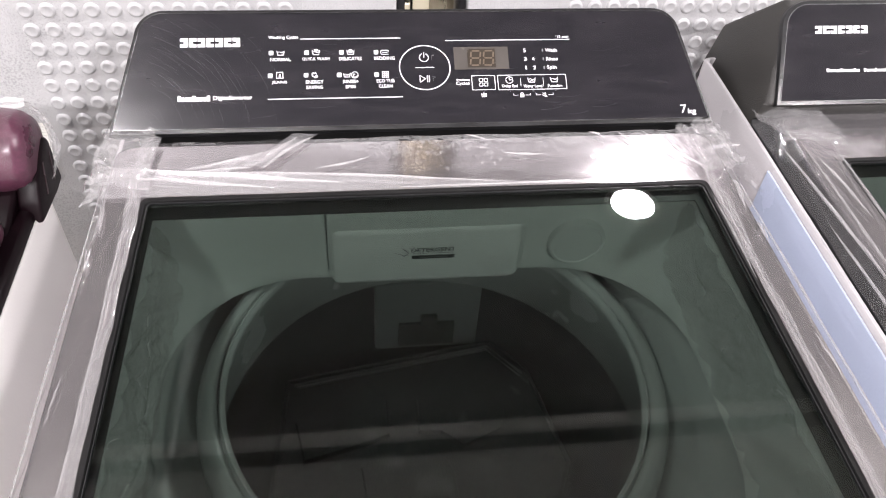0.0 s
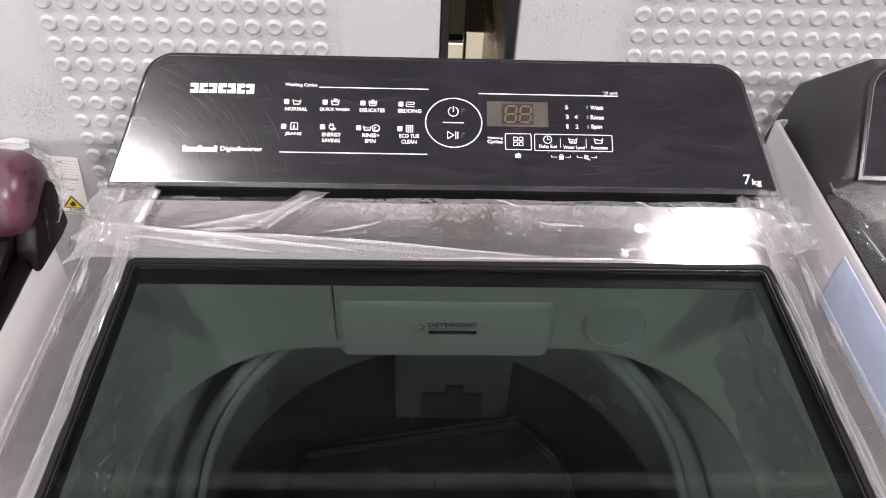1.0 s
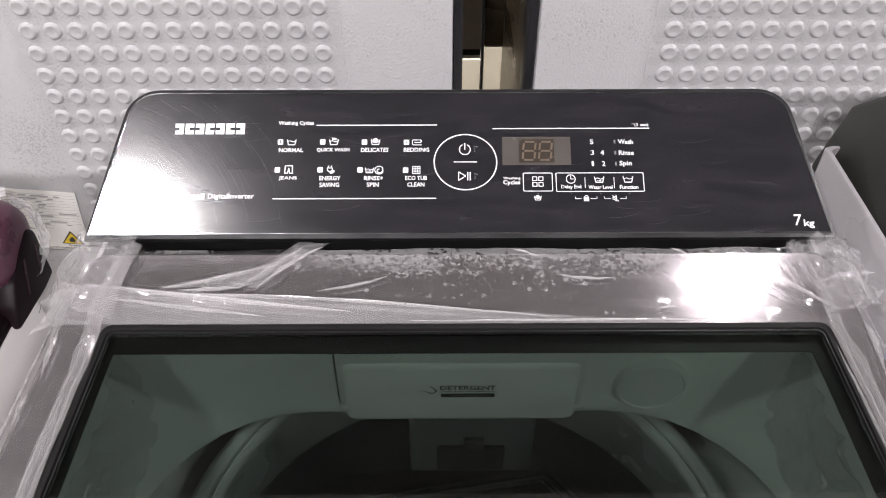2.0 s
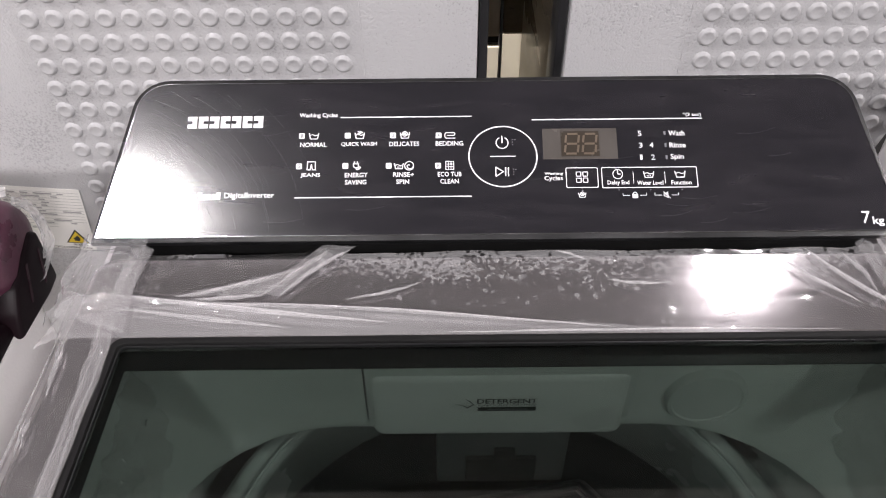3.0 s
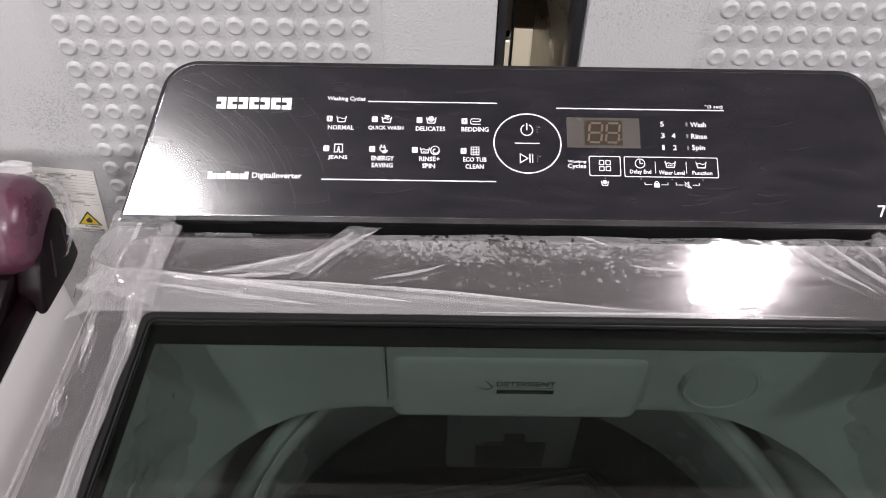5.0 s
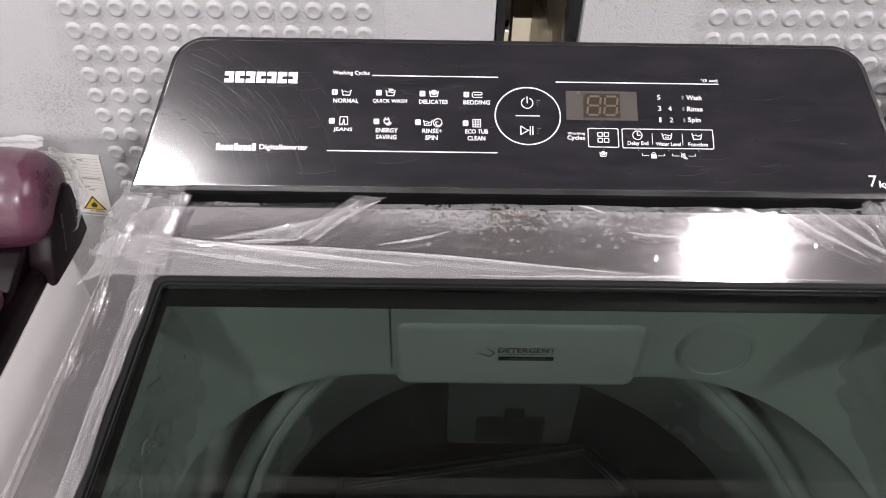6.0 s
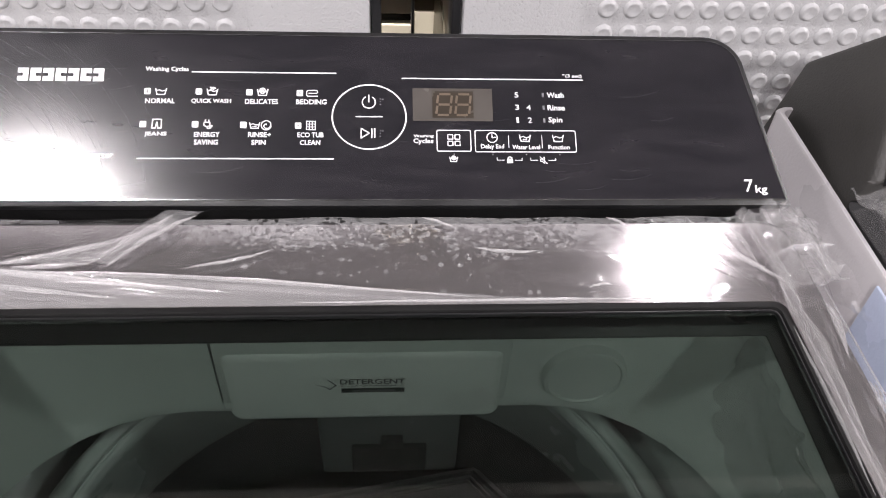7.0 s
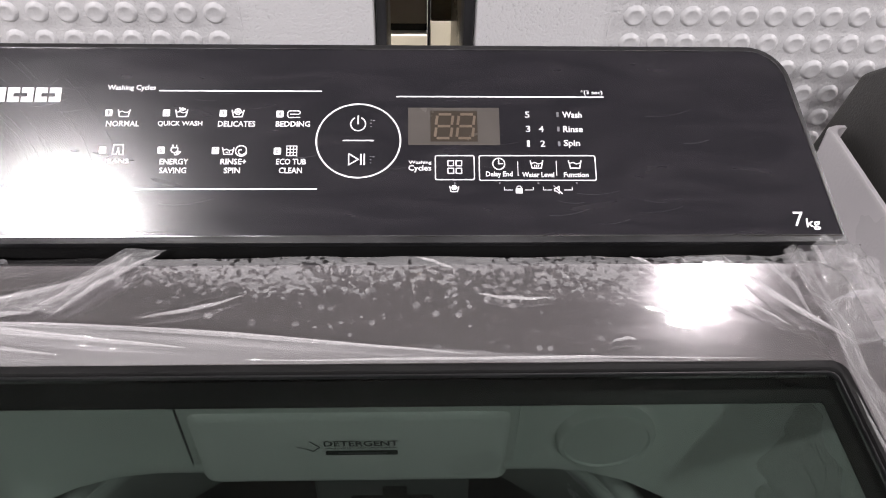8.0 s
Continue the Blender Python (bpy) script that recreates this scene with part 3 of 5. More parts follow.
def print_main_panel(p):
    wordmark(p, -0.2136, -0.1603, 0.0512, 0.0600, 7)
    script_bars(p, -0.2149, -0.1868, -0.0008, 0.0046, 9)
    p.word("DigitalInverter", -0.1676, 0.0016, 0.0339, 0.0040)
    p.word("Washing Cycles", -0.1225, 0.0598, 0.0266, 0.0031)
    p.bar(-0.1073, -0.0166, 0.0579, 0.0587)
    p.bar(-0.1372, -0.0175, -0.0004, 0.0004)
    p.bar(0.0250, 0.1429, 0.0548, 0.0556)
    row_a, row_b, row_c = 0.0383, 0.0159, 0.0108
    for text, x, s, w in (("NORMAL", -0.1255, row_a, 0.0181), ("QUICK WASH", -0.0942, row_a, 0.0245), ("DELICATES", -0.0631, row_a, 0.0205), ("BEDDING", -0.0321, row_a, 0.0190),
                          ("JEANS", -0.1268, row_b, 0.0135), ("ENERGY", -0.0957, row_b, 0.0156), ("SAVING", -0.0960, row_c, 0.0146), ("RINSE+", -0.0636, row_b, 0.0140),
                          ("SPIN", -0.0641, row_c, 0.0088), ("ECO TUB", -0.0322, row_b, 0.0162), ("CLEAN", -0.0324, row_c, 0.0126)):
        p.word(text, x, s, w, 0.0034)
    for k, (x, s) in enumerate(((-0.1336, 0.0448), (-0.1021, 0.0448), (-0.0709, 0.0446), (-0.0395, 0.0443), (-0.1348, 0.0226), (-0.1032, 0.0226), (-0.0737, 0.0224), (-0.0400, 0.0221))):
        sq = bmesh.new()
        sq.faces.new([sq.verts.new((px, py, 0.0002)) for px, py in box_pts(x - 0.0020, x + 0.0020, s - 0.0021, s + 0.0021, 0.0007)])
        p.put("number_square", sq)
        p.word(str(k + 1), x, s, 0.0010 if k == 0 else 0.0014, 0.0026, "square_number", PRINT_GREY).matrix_parent_inverse = p.lifted
    for x, kind in ((-0.1253, "plain"), (-0.0938, "quick"), (-0.0627, "flower")):
        tub_sign(p, x, 0.0446, 0.0066, kind)
    bm = bmesh.new()
    p.stroke([(-0.0283, 0.0422), (-0.0345, 0.0422), (-0.0352, 0.0432), (-0.0352, 0.0452), (-0.0345, 0.0462), (-0.0290, 0.0462), (-0.0283, 0.0455), (-0.0283, 0.0449), (-0.0290, 0.0442), (-0.0338, 0.0442)], 0.0006, bm)
    p.put("printed_sign", bm)
    bm = bmesh.new()
    p.stroke([(-0.1290, 0.0258), (-0.1238, 0.0258), (-0.1236, 0.0200), (-0.1256, 0.0200), (-0.1264, 0.0240), (-0.1272, 0.0200), (-0.1293, 0.0200)], 0.0007, bm, True)
    p.put("printed_sign", bm)
    bm = bmesh.new()
    p.stroke([(-0.0978, 0.0240), (-0.0942, 0.0240), (-0.0942, 0.0222), (-0.0952, 0.0212), (-0.0968, 0.0212), (-0.0978, 0.0222)], 0.0006, bm, True)
    p.stroke([(-0.0970, 0.0240), (-0.0970, 0.0256)], 0.0007, bm)
    p.stroke([(-0.0950, 0.0240), (-0.0950, 0.0256)], 0.0007, bm)
    p.stroke([(-0.0960, 0.0212), (-0.0956, 0.0198), (-0.0940, 0.0200), (-0.0926, 0.0216), (-0.0938, 0.0218), (-0.0946, 0.0206)], 0.0006, bm, lift=0.00025)
    p.put("printed_sign", bm)
    tub_sign(p, -0.0668, 0.0221, 0.0062, "drops")
    bm = bmesh.new()
    p.stroke([(-0.0597 + 0.0006 * k / 4 * math.cos(k * 0.62) * 1.9, 0.0222 + 0.0006 * k / 4 * math.sin(k * 0.62) * 1.9) for k in range(2, 12)] + circle_pts(-0.0597, 0.0222, 0.0031, 16, a0=30, a1=350), 0.0006, bm)
    p.put("printed_sign", bm)
    bm = bmesh.new()
    for k in range(4):
        p.stroke([(-0.0348, 0.0194 + 0.0019 * k), (-0.0292, 0.0194 + 0.0019 * k)], 0.0005, bm)
        p.stroke([(-0.0348 + 0.0018 * k, 0.0192), (-0.0348 + 0.0018 * k, 0.0252)], 0.0005, bm, lift=0.00025)
    p.put("printed_sign", bm)
    # start circle
    p.rim(circle_pts(0.0043, 0.0285, 0.0237, 64, 0.0224), circle_pts(0.0043, 0.0285, 0.0228, 64, 0.0215), "printed_circle")
    p.bar(-0.0044, 0.0129, 0.0281, 0.0288)
    bm = bmesh.new()
    p.stroke(circle_pts(0.0040, 0.0384, 0.0041, 24, a0=118, a1=422), 0.0007, bm)
    p.stroke([(0.0040, 0.0384), (0.0040, 0.0432)], 0.0008, bm, lift=0.0003)
    p.put("power_sign", bm)
    bm = bmesh.new()
    p.stroke([(-0.0008, 0.0206), (-0.0008, 0.0140), (0.0044, 0.0173)], 0.0007, bm, True)
    p.bar(0.0055, 0.0063, 0.0140, 0.0206, bm=bm)
    p.bar(0.0073, 0.0081, 0.0140, 0.0206, bm=bm)
    p.put("start_sign", bm)
    for s in (0.0388, 0.0171):
        for k in range(3):
            p.bar(0.0108, 0.0116, s - 0.0022 + 0.0019 * k, s - 0.0016 + 0.0019 * k, name="printed_tick", material=PRINT_GREY)
        p.bar(0.0122, 0.0134, s + 0.0014, s + 0.0020, name="printed_tick", material=PRINT_GREY)
    # display
    p.bar(0.0318, 0.0829, 0.0258, 0.0484, 0.0002, "display_window", DISPLAY)
    p.bar(0.0443, 0.0705, 0.0278, 0.0464, 0.0004, "display_inset", DISPLAY_IN)
    for x0 in (0.0468, 0.0589):
        for seg in range(7):
            bm = bmesh.new()
            sh = 0.0009
            xa, xb, sa, sm, sb = x0, x0 + 0.0088, 0.0298, 0.0370, 0.0442
            lines = (((xa, sa), (xb, sa)), ((xa, sm), (xb, sm)), ((xa, sb), (xb, sb)), ((xa, sa), (xa, sm)), ((xb, sa), (xb, sm)), ((xa, sm), (xa, sb)), ((xb, sm), (xb, sb)))
            (ax, ay), (bx, by) = lines[seg]
            dx, dy = (0.0013, 0) if ay == by else (0, 0.0013)
            lean = 0.09
            p.stroke([(ax + dx + lean * (ay - sa), ay + dy), (bx - dx + lean * (by - sa), by - dy)], 0.0015, bm, lift=0.0006)
            p.put("display_segment", bm, SEGMENT)
    p.word("*(3 sec)", 0.1360, 0.0578, 0.0127, 0.0033)
    for text, x, s, w in (("5", 0.0988, 0.0443, 0.0026), ("3", 0.0989, 0.0356, 0.0026), ("4", 0.1063, 0.0356, 0.0028), ("1", 0.0988, 0.0268, 0.0016), ("2", 0.1068, 0.0268, 0.0027)):
        p.word(text, x, s, w, 0.0037)
    for text, s, w in (("Wash", 0.0443, 0.0110), ("Rinse", 0.0355, 0.0112), ("Spin", 0.0266, 0.0091)):
        p.word(text, 0.1186 + w / 2, s, w, 0.0038)
        p.bar(0.1153, 0.1167, s - 0.0014, s + 0.0015, name="indicator_window", material=PRINT_GREY)
    p.word("Washing", 0.0384, 0.0153, 0.0126, 0.0019)
    p.word("Cycles", 0.0382, 0.0118, 0.0126, 0.0033)
    for x0, x1, s0, s1 in ((0.0465, 0.0685, 0.0051, 0.0198), (0.0707, 0.1358, 0.0047, 0.0198)):
        p.rim(box_pts(x0, x1, s0, s1, 0.0012), box_pts(x0 + 0.0006, x1 - 0.0006, s0 + 0.0006, s1 - 0.0006, 0.0008))
    for x in (0.0534, 0.0579):
        for s in (0.0088, 0.0132):
            p.rim(box_pts(x, x + 0.0037, s, s + 0.0036, 0.0005), box_pts(x + 0.0006, x + 0.0031, s + 0.0006, s + 0.0030, 0.0002), "printed_sign")
    for text, x, w in (("Delay End", 0.0819, 0.0147), ("Water Level", 0.1034, 0.0177), ("Function", 0.1245, 0.0137)):
        p.word(text, x, 0.0083, w, 0.0030)
    for x in (0.0923, 0.1137):
        p.bar(x - 0.0002, x + 0.0002, 0.0077, 0.0163)
    bm = bmesh.new()
    p.stroke(circle_pts(0.0818, 0.0147, 0.0033, 24), 0.0006, bm, True)
    p.stroke([(0.0818, 0.0172), (0.0818, 0.0147), (0.0838, 0.0147)], 0.0006, bm, lift=0.0003)
    p.put("printed_sign", bm)
    tub_sign(p, 0.1028, 0.0143, 0.0070, "drops")
    tub_sign(p, 0.1241, 0.0143, 0.0070, "plain")
    tub_sign(p, 0.0570, 0.0000, 0.0050, "flower")
    for x0, x1 in ((0.0845, 0.1003), (0.1059, 0.1218)):
        bm = bmesh.new()
        mid = (x0 + x1) / 2
        p.stroke([(x0, 0.0010), (x0, -0.0006), (mid - 0.0034, -0.0006)], 0.0004, bm)
        p.stroke([(x1, 0.0010), (x1, -0.0006), (mid + 0.0034, -0.0006)], 0.0004, bm)
        p.put("printed_bracket", bm)
    bm = bmesh.new()
    p.bar(0.0907, 0.0945, -0.0026, 0.0004, bm=bm)
    p.stroke(circle_pts(0.0926, 0.0004, 0.0013, 10, a0=0, a1=180), 0.0005, bm)
    p.put("lock_sign", bm)
    bm = bmesh.new()
    p.stroke([(0.1120, -0.0012), (0.1120, 0.0002), (0.1130, 0.0002), (0.1146, 0.0016), (0.1146, -0.0026), (0.1130, -0.0012)], 0.0005, bm, True)
    p.stroke([(0.1118, 0.0018), (0.1162, -0.0028)], 0.0005, bm, lift=0.0003)
    p.put("mute_sign", bm)
    for x in (0.0574, 0.0820, 0.1033, 0.1246):
        sq = bmesh.new()
        sq.faces.new([sq.verts.new((px, py, 0.0002)) for px, py in circle_pts(x, 0.0034, 0.0005, 8)])
        p.put("printed_dot", sq, PRINT_GREY)
    p.word("7", 0.2456, -0.0175, 0.0056, 0.0084)
    p.word("kg", 0.2535, -0.0205, 0.0078, 0.0052)


def washer(cx, dy, dz, foot, slope, s0, s1, w_low, w_top, half, label, main, rim=0.0):
    """A top loader. foot: (y, z) of the panel's zero line; s0, s1: its lower and upper edge on the slope."""
    w = thing("washing_machine", (cx, 0.42 + dy, 0), label, "washing machine", "top-loading washing machines")
    Y = lambda y: y + dy
    Z = lambda z: z + dz
    X = lambda x: x + cx
    LID = Z(0.887)
    # cabinet: four walls of sheet steel round the tub
    outer = lambda z, k=0.0: rrect(X(-half + k), X(half - k), Y(0.115 + k), Y(0.665 - k), 0.022 if main else 0.007, z, 6)
    part("cabinet", loft([outer(0.03), outer(Z(0.866 + rim)), outer(Z(0.868 + rim), 0.0015), outer(Z(0.868 + rim), 0.0045), outer(0.03, 0.005)], closed=True), GREY_SIDE, w, "pale grey enamelled steel cabinet")
    for sx in (-1, 1):
        for y in (0.17, 0.61):
            part("foot", loft([ring(X(sx * (half - 0.05)), Y(y), 0.024, 0.0, 4), ring(X(sx * (half - 0.05)), Y(y), 0.018, 0.034, 4)], cap_first=True, cap_last=True), BLACK_RUBBER, w)
    # rear deck under the panel, and the hood that carries it
    part("rear_deck", box(X(-half + 0.012), X(half - 0.012), Y(0.515), Y(0.655), Z(0.80), Z(0.842), 0.003), BLACK_RUBBER, w)
    m = panel_frame(Y(foot[0]), Z(foot[1]), slope, X(0))
    lo = m @ Vector((0, s0, -0.004))
    hi = m @ Vector((0, s1, -0.004))
    hood = [(lo.y + 0.010, Z(0.842)), (lo.y + 0.004, lo.z - 0.004), (lo.y + 0.002, lo.z), (hi.y - 0.004, hi.z - 0.003), (hi.y + 0.010, hi.z - (0.010 if main else 0.002)), (hi.y + (0.045 if main else 0.068), hi.z - (0.045 if main else 0.062)), (hi.y + (0.048 if main else 0.070), Z(0.842))]
    hw = (w_low + w_top) / 2 - 0.012
    bm = loft([[Vector((X(x), y, z)) for y, z in hood] for x in (-hw, hw)], cap_first=True, cap_last=True)
    for v in bm.verts:
        t = (v.co.z - Z(0.866)) / (hi.z - Z(0.866))
        if not main:
            v.co.x = X(0) + math.copysign(half - 0.006 + (w_top - 0.004 - half) * max(0, min(1, t)), v.co.x - X(0))
            continue
        v.co.x = X(0) + (v.co.x - X(0)) * (1 + (0.010 if main else 0.02) - (w_low - w_top) / hw * max(0, t) * 0.8)
    bmesh.ops.recalc_face_normals(bm, faces=bm.faces)
    bmesh.ops.bevel(bm, geom=bm.edges[:], offset=0.004, segments=2, affect="EDGES", profile=0.5)
    part("panel_hood", bm, BLACK_RUBBER if main else HOOD_PLASTIC, w, "matt black plastic hood" if main else "matt charcoal plastic hood")
    bm = plate(panel_outline(w_low, w_top, s0, s1, 0.026), -0.007, -0.0006, 0.0018)
    bm.transform(m)
    part("panel_bezel", bm, BLACK_PLASTIC, w)
    face = plate(panel_outline(w_low, w_top, s0, s1, 0.026, inset=0.0042), -0.003, 0.0, 0.0003)
    face.transform(m)
    part("control_panel", face, PANEL_BLACK, w, "glossy black control panel with wiping scratches", smooth=False)
    edge = loft([[Vector((x, y, z)) for x, y in panel_outline(w_low, w_top, s0, s1, 0.026, inset=i)] for i, z in ((0.0042, -0.0004), (0.0042, 0.0003), (0.0037, 0.0003), (0.0037, -0.0004))], closed=True)
    edge.transform(m)
    part("panel_edge_line", edge, CHROME if main else CLIP_GREY, w, "thin bright edge line")
    p = Panel(m, w)
    n = m.to_3x3() @ Vector((0, 0, 1))
    p.lifted = Matrix.Translation(-w.location + n * 0.0003)
    if main:
        print_main_panel(p)
        rnd = random.Random(5)
        for k in range(54):
            r, a0 = rnd.uniform(0.05, 0.16), rnd.uniform(5, 55)
            cx0, cs0 = -0.285 + rnd.gauss(0, 0.008), -0.045 + rnd.gauss(0, 0.006)
            pts = [q for q in circle_pts(cx0, cs0, r, 16, a0=a0, a1=a0 + rnd.uniform(8, 34)) if -0.022 < q[1] < 0.08 and -0.24 < q[0] < 0.2]
            if len(pts) > 3:
                p.put("wiping_scratch", p.stroke(pts, rnd.uniform(0.00005, 0.00012), bmesh.new(), lift=0.00012), SCRATCH)
        for k in range(26):
            x, ss, a = rnd.uniform(-0.2, 0.24), rnd.uniform(-0.02, 0.078), rnd.gauss(-10, 14)
            ln = rnd.uniform(0.008, 0.03)
            pts = [(x + ln * t * math.cos(radians(a + 14 * t)), ss + ln * t * math.sin(radians(a + 14 * t))) for t in (0, 0.25, 0.5, 0.75, 1)]
            if all(-0.024 < q[1] < 0.08 and abs(q[0]) < 0.24 for q in pts):
                p.put("wiping_scratch", p.stroke(pts, rnd.uniform(0.00006, 0.00014), bmesh.new(), lift=0.00012), SCRATCH)
    else:
        wordmark(p, -0.2330, -0.1790, 0.0375, 0.0448, 7)
        script_bars(p, -0.222, -0.188, 0.0015, 0.0048, 10)
        script_bars(p, -0.184, -0.148, 0.0015, 0.0048, 13)
    for x in (-0.195, 0.195):
        part("hinge_clip", box(X(x - 0.011), X(x + 0.011), Y(0.5520), Y(0.560), Z(0.842), Z(0.8790), 0.0015), CLIP_GREY, w)
    if half > 0.28:
        part("top_rim", loft([rrect(X(-half + 0.006), X(half - 0.006), Y(0.121), Y(0.560), 0.018, LID - 0.03), rrect(X(-half + 0.006), X(half - 0.006), Y(0.121), Y(0.560), 0.018, LID - 0.009), rrect(X(-half + 0.014), X(half - 0.014), Y(0.128), Y(0.556), 0.014, LID - 0.004),
                              rrect(X(-0.258), X(0.258), Y(0.135), Y(0.545), 0.01, LID - 0.010)]), RIM_GLOSS, w, "glossy black plastic rim round the lid")
    # lid: metal frame with a glass pane let into it
    fo = lambda z, k=0.0: rrect(X(-0.2645 + k), X(0.2645 - k), Y(0.118 + k), Y(0.5495 - k), 0.016, z, 8)
    fi = lambda z, k=0.0: rrect(X(-0.2325 + k), X(0.2370 - k), Y(0.160 + k), Y(0.4785 - k), 0.0065 - k * 0.5, z, 8)
    lid_frame = part("lid_frame", loft([fo(LID - 0.018), fo(LID - 0.004), fo(LID - 0.001, 0.0012), fo(LID, 0.004), fi(LID, -0.0012), fi(LID - 0.0008), fi(LID - 0.018)], closed=True), LID_METAL, w, "silver-plum metal lid frame", smooth=False)
    part("lid_gasket", loft([fi(LID - 0.0035, -0.0016), fi(LID + 0.0006, -0.0014), fi(LID + 0.0010, -0.0006), fi(LID + 0.0006, 0.0026), fi(LID - 0.0035, 0.0034)], closed=True), BLACK_RUBBER, lid_frame)
    part("glass_rim_line", loft([fi(LID - 0.003, 0.0034), fi(LID - 0.0006, 0.0036), fi(LID - 0.0006, 0.0042), fi(LID - 0.003, 0.0044)], closed=True), BLACK_PLASTIC, lid_frame)
    part("lid_glass", loft([fi(LID - 0.0055, 0.0034), fi(LID - 0.0015, 0.0034)], cap_first=True, cap_last=True), GLASS, w, "smoked green tempered glass pane", smooth=False)
    bi = lambda z, ky, kx: rrect(X(-0.2325 + kx * 0.65), X(0.2370 - kx), Y(0.160 + ky), Y(0.4785 - ky), 0.0015, z, 8)
    part("glass_border", loft([fi(LID - 0.0062, 0.0034), fi(LID - 0.0068, 0.0034), bi(LID - 0.0068, 0.0175, 0.0135), bi(LID - 0.0062, 0.0175, 0.0135)], closed=True), BLACK_PLASTIC, w, "black printed border under the glass", smooth=False)
    # inner tub cover: a basin that falls to the round tub mouth
    loops = [rrect(X(-0.262), X(0.262), Y(0.125), Y(0.510), 0.040, Z(0.866)),
             rrect(X(-0.248), X(0.248), Y(0.135), Y(0.500), 0.042, Z(0.862)),
             rrect(X(-0.244), X(0.244), Y(0.139), Y(0.4970), 0.050, Z(0.852)),
             rrect(X(-0.241), X(0.241), Y(0.145), Y(0.4960), 0.070, Z(0.832)),
             rrect(X(-0.238), X(0.238), Y(0.156), Y(0.4952), 0.098, Z(0.803)),
             rrect(X(-0.235), X(0.235), Y(0.165), Y(0.4950), 0.112, Z(0.782)),
             rrect(X(-0.232), X(0.232), Y(0.168), Y(0.4930), 0.115, Z(0.776)),
             rrect(X(-0.230), X(0.230), Y(0.170), Y(0.4950), 0.117, Z(0.768))]
    part("tub_cover", loft(loops), TUB_PLASTIC, w, "pale grey plastic basin round the tub mouth", angle=60)
    AX = 0.380
    R = lambda r, z, n=14: ring(X(-0.002), Y(AX), r, Z(z), n)
    T = lambda k, z: rrect(X(-0.240 + k), X(0.240 - k), Y(0.130 + k), Y(0.630 - k), 0.150, Z(z), 14)
    part("tub_lip", loft([T(0.0, 0.770), T(0.004, 0.750), R(0.218, 0.736), R(0.200, 0.736)]), RING_PLASTIC, w, angle=60)
    part("balance_ring", loft([R(0.202, 0.735), R(0.2005, 0.752), R(0.1975, 0.7605), R(0.192, 0.764), R(0.1845, 0.7635), R(0.1825, 0.760), R(0.1815, 0.7605), R(0.1805, 0.7645), R(0.1785, 0.766),
                               R(0.1760, 0.764), R(0.1768, 0.755), R(0.186, 0.735), R(0.1945, 0.668), R(0.199, 0.664)]), RING_PLASTIC, w, "grey plastic balance ring", angle=60)
    part("ring_edge", loft([R(0.1806, 0.7648), R(0.1800, 0.7668), R(0.1786, 0.7668), R(0.1778, 0.7652)], closed=True), RING_PLASTIC, w)
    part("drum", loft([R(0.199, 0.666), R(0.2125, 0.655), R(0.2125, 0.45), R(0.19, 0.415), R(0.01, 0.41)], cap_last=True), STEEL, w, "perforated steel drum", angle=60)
    pul = part("pulsator", loft([R(0.165, 0.42), R(0.16, 0.437), R(0.12, 0.445), R(0.06, 0.452), R(0.045, 0.468), R(0.02, 0.474)], cap_last=True), PULSATOR, w, "dark grey plastic wash plate", angle=50)
    for k in range(6):
        a = radians(60 * k + 17)
        vane = box(0.045, 0.150, -0.010, 0.010, 0.442, 0.468, 0.006)
        vane.transform(Matrix.Translation((X(-0.002), Y(AX), dz)) @ Matrix.Rotation(a, 4, "Z"))
        part("vane", vane, PULSATOR, pul)
    lf = part("lint_filter", box(X(-0.046), X(0.078), Y(0.574), Y(0.589), Z(0.545), Z(0.662), 0.004), FILTER_GREY, w, "pale grey lint filter on the drum wall")
    part("filter_grille", box(X(-0.018), X(0.049), Y(0.569), Y(0.575), Z(0.556), Z(0.596), 0.002), HOOD_PLASTIC, lf)
    part("filter_catch", box(X(0.008), X(0.028), Y(0.568), Y(0.575), Z(0.595), Z(0.610), 0.002), HOOD_PLASTIC, lf)
    # detergent drawer and cap
    dr = part("detergent_drawer", box(X(-0.0893), X(0.0903), Y(0.4915), Y(0.516), Z(0.7565), Z(0.8320), 0.0095, 5), DRAWER_PLASTIC, w, "white plastic detergent drawer front", angle=50)
    part("drawer_housing", box(X(-0.0905), X(0.0915), Y(0.4938), Y(0.512), Z(0.770), Z(0.858), 0.0012), TUB_PLASTIC, w)
    part("housing_seam", box(X(-0.0914), X(-0.0909), Y(0.4936), Y(0.4960), Z(0.772), Z(0.857)), CLIP_GREY, w, smooth=False)
    cap = []
    for r, y in ((0.0280, 0.4985), (0.0275, 0.4915), (0.0262, 0.4895), (0.0240, 0.4890), (0.0230, 0.4902)):
        cap.append([Vector((X(0.141) + r * math.cos(a), Y(y), Z(0.803) + r * math.sin(a))) for a in [2 * math.pi * k / 32 for k in range(32)]])
    part("softener_cap", loft(cap, cap_last=True), TUB_PLASTIC, w, "round grey plastic cap", angle=40)
    q = Panel(Matrix(((1, 0, 0, X(0)), (0, 0, -1, Y(0.4912)), (0, 1, 0, 0), (0, 0, 0, 1))) @ Matrix.Translation((0, dz - 0.0045, 0)), w)
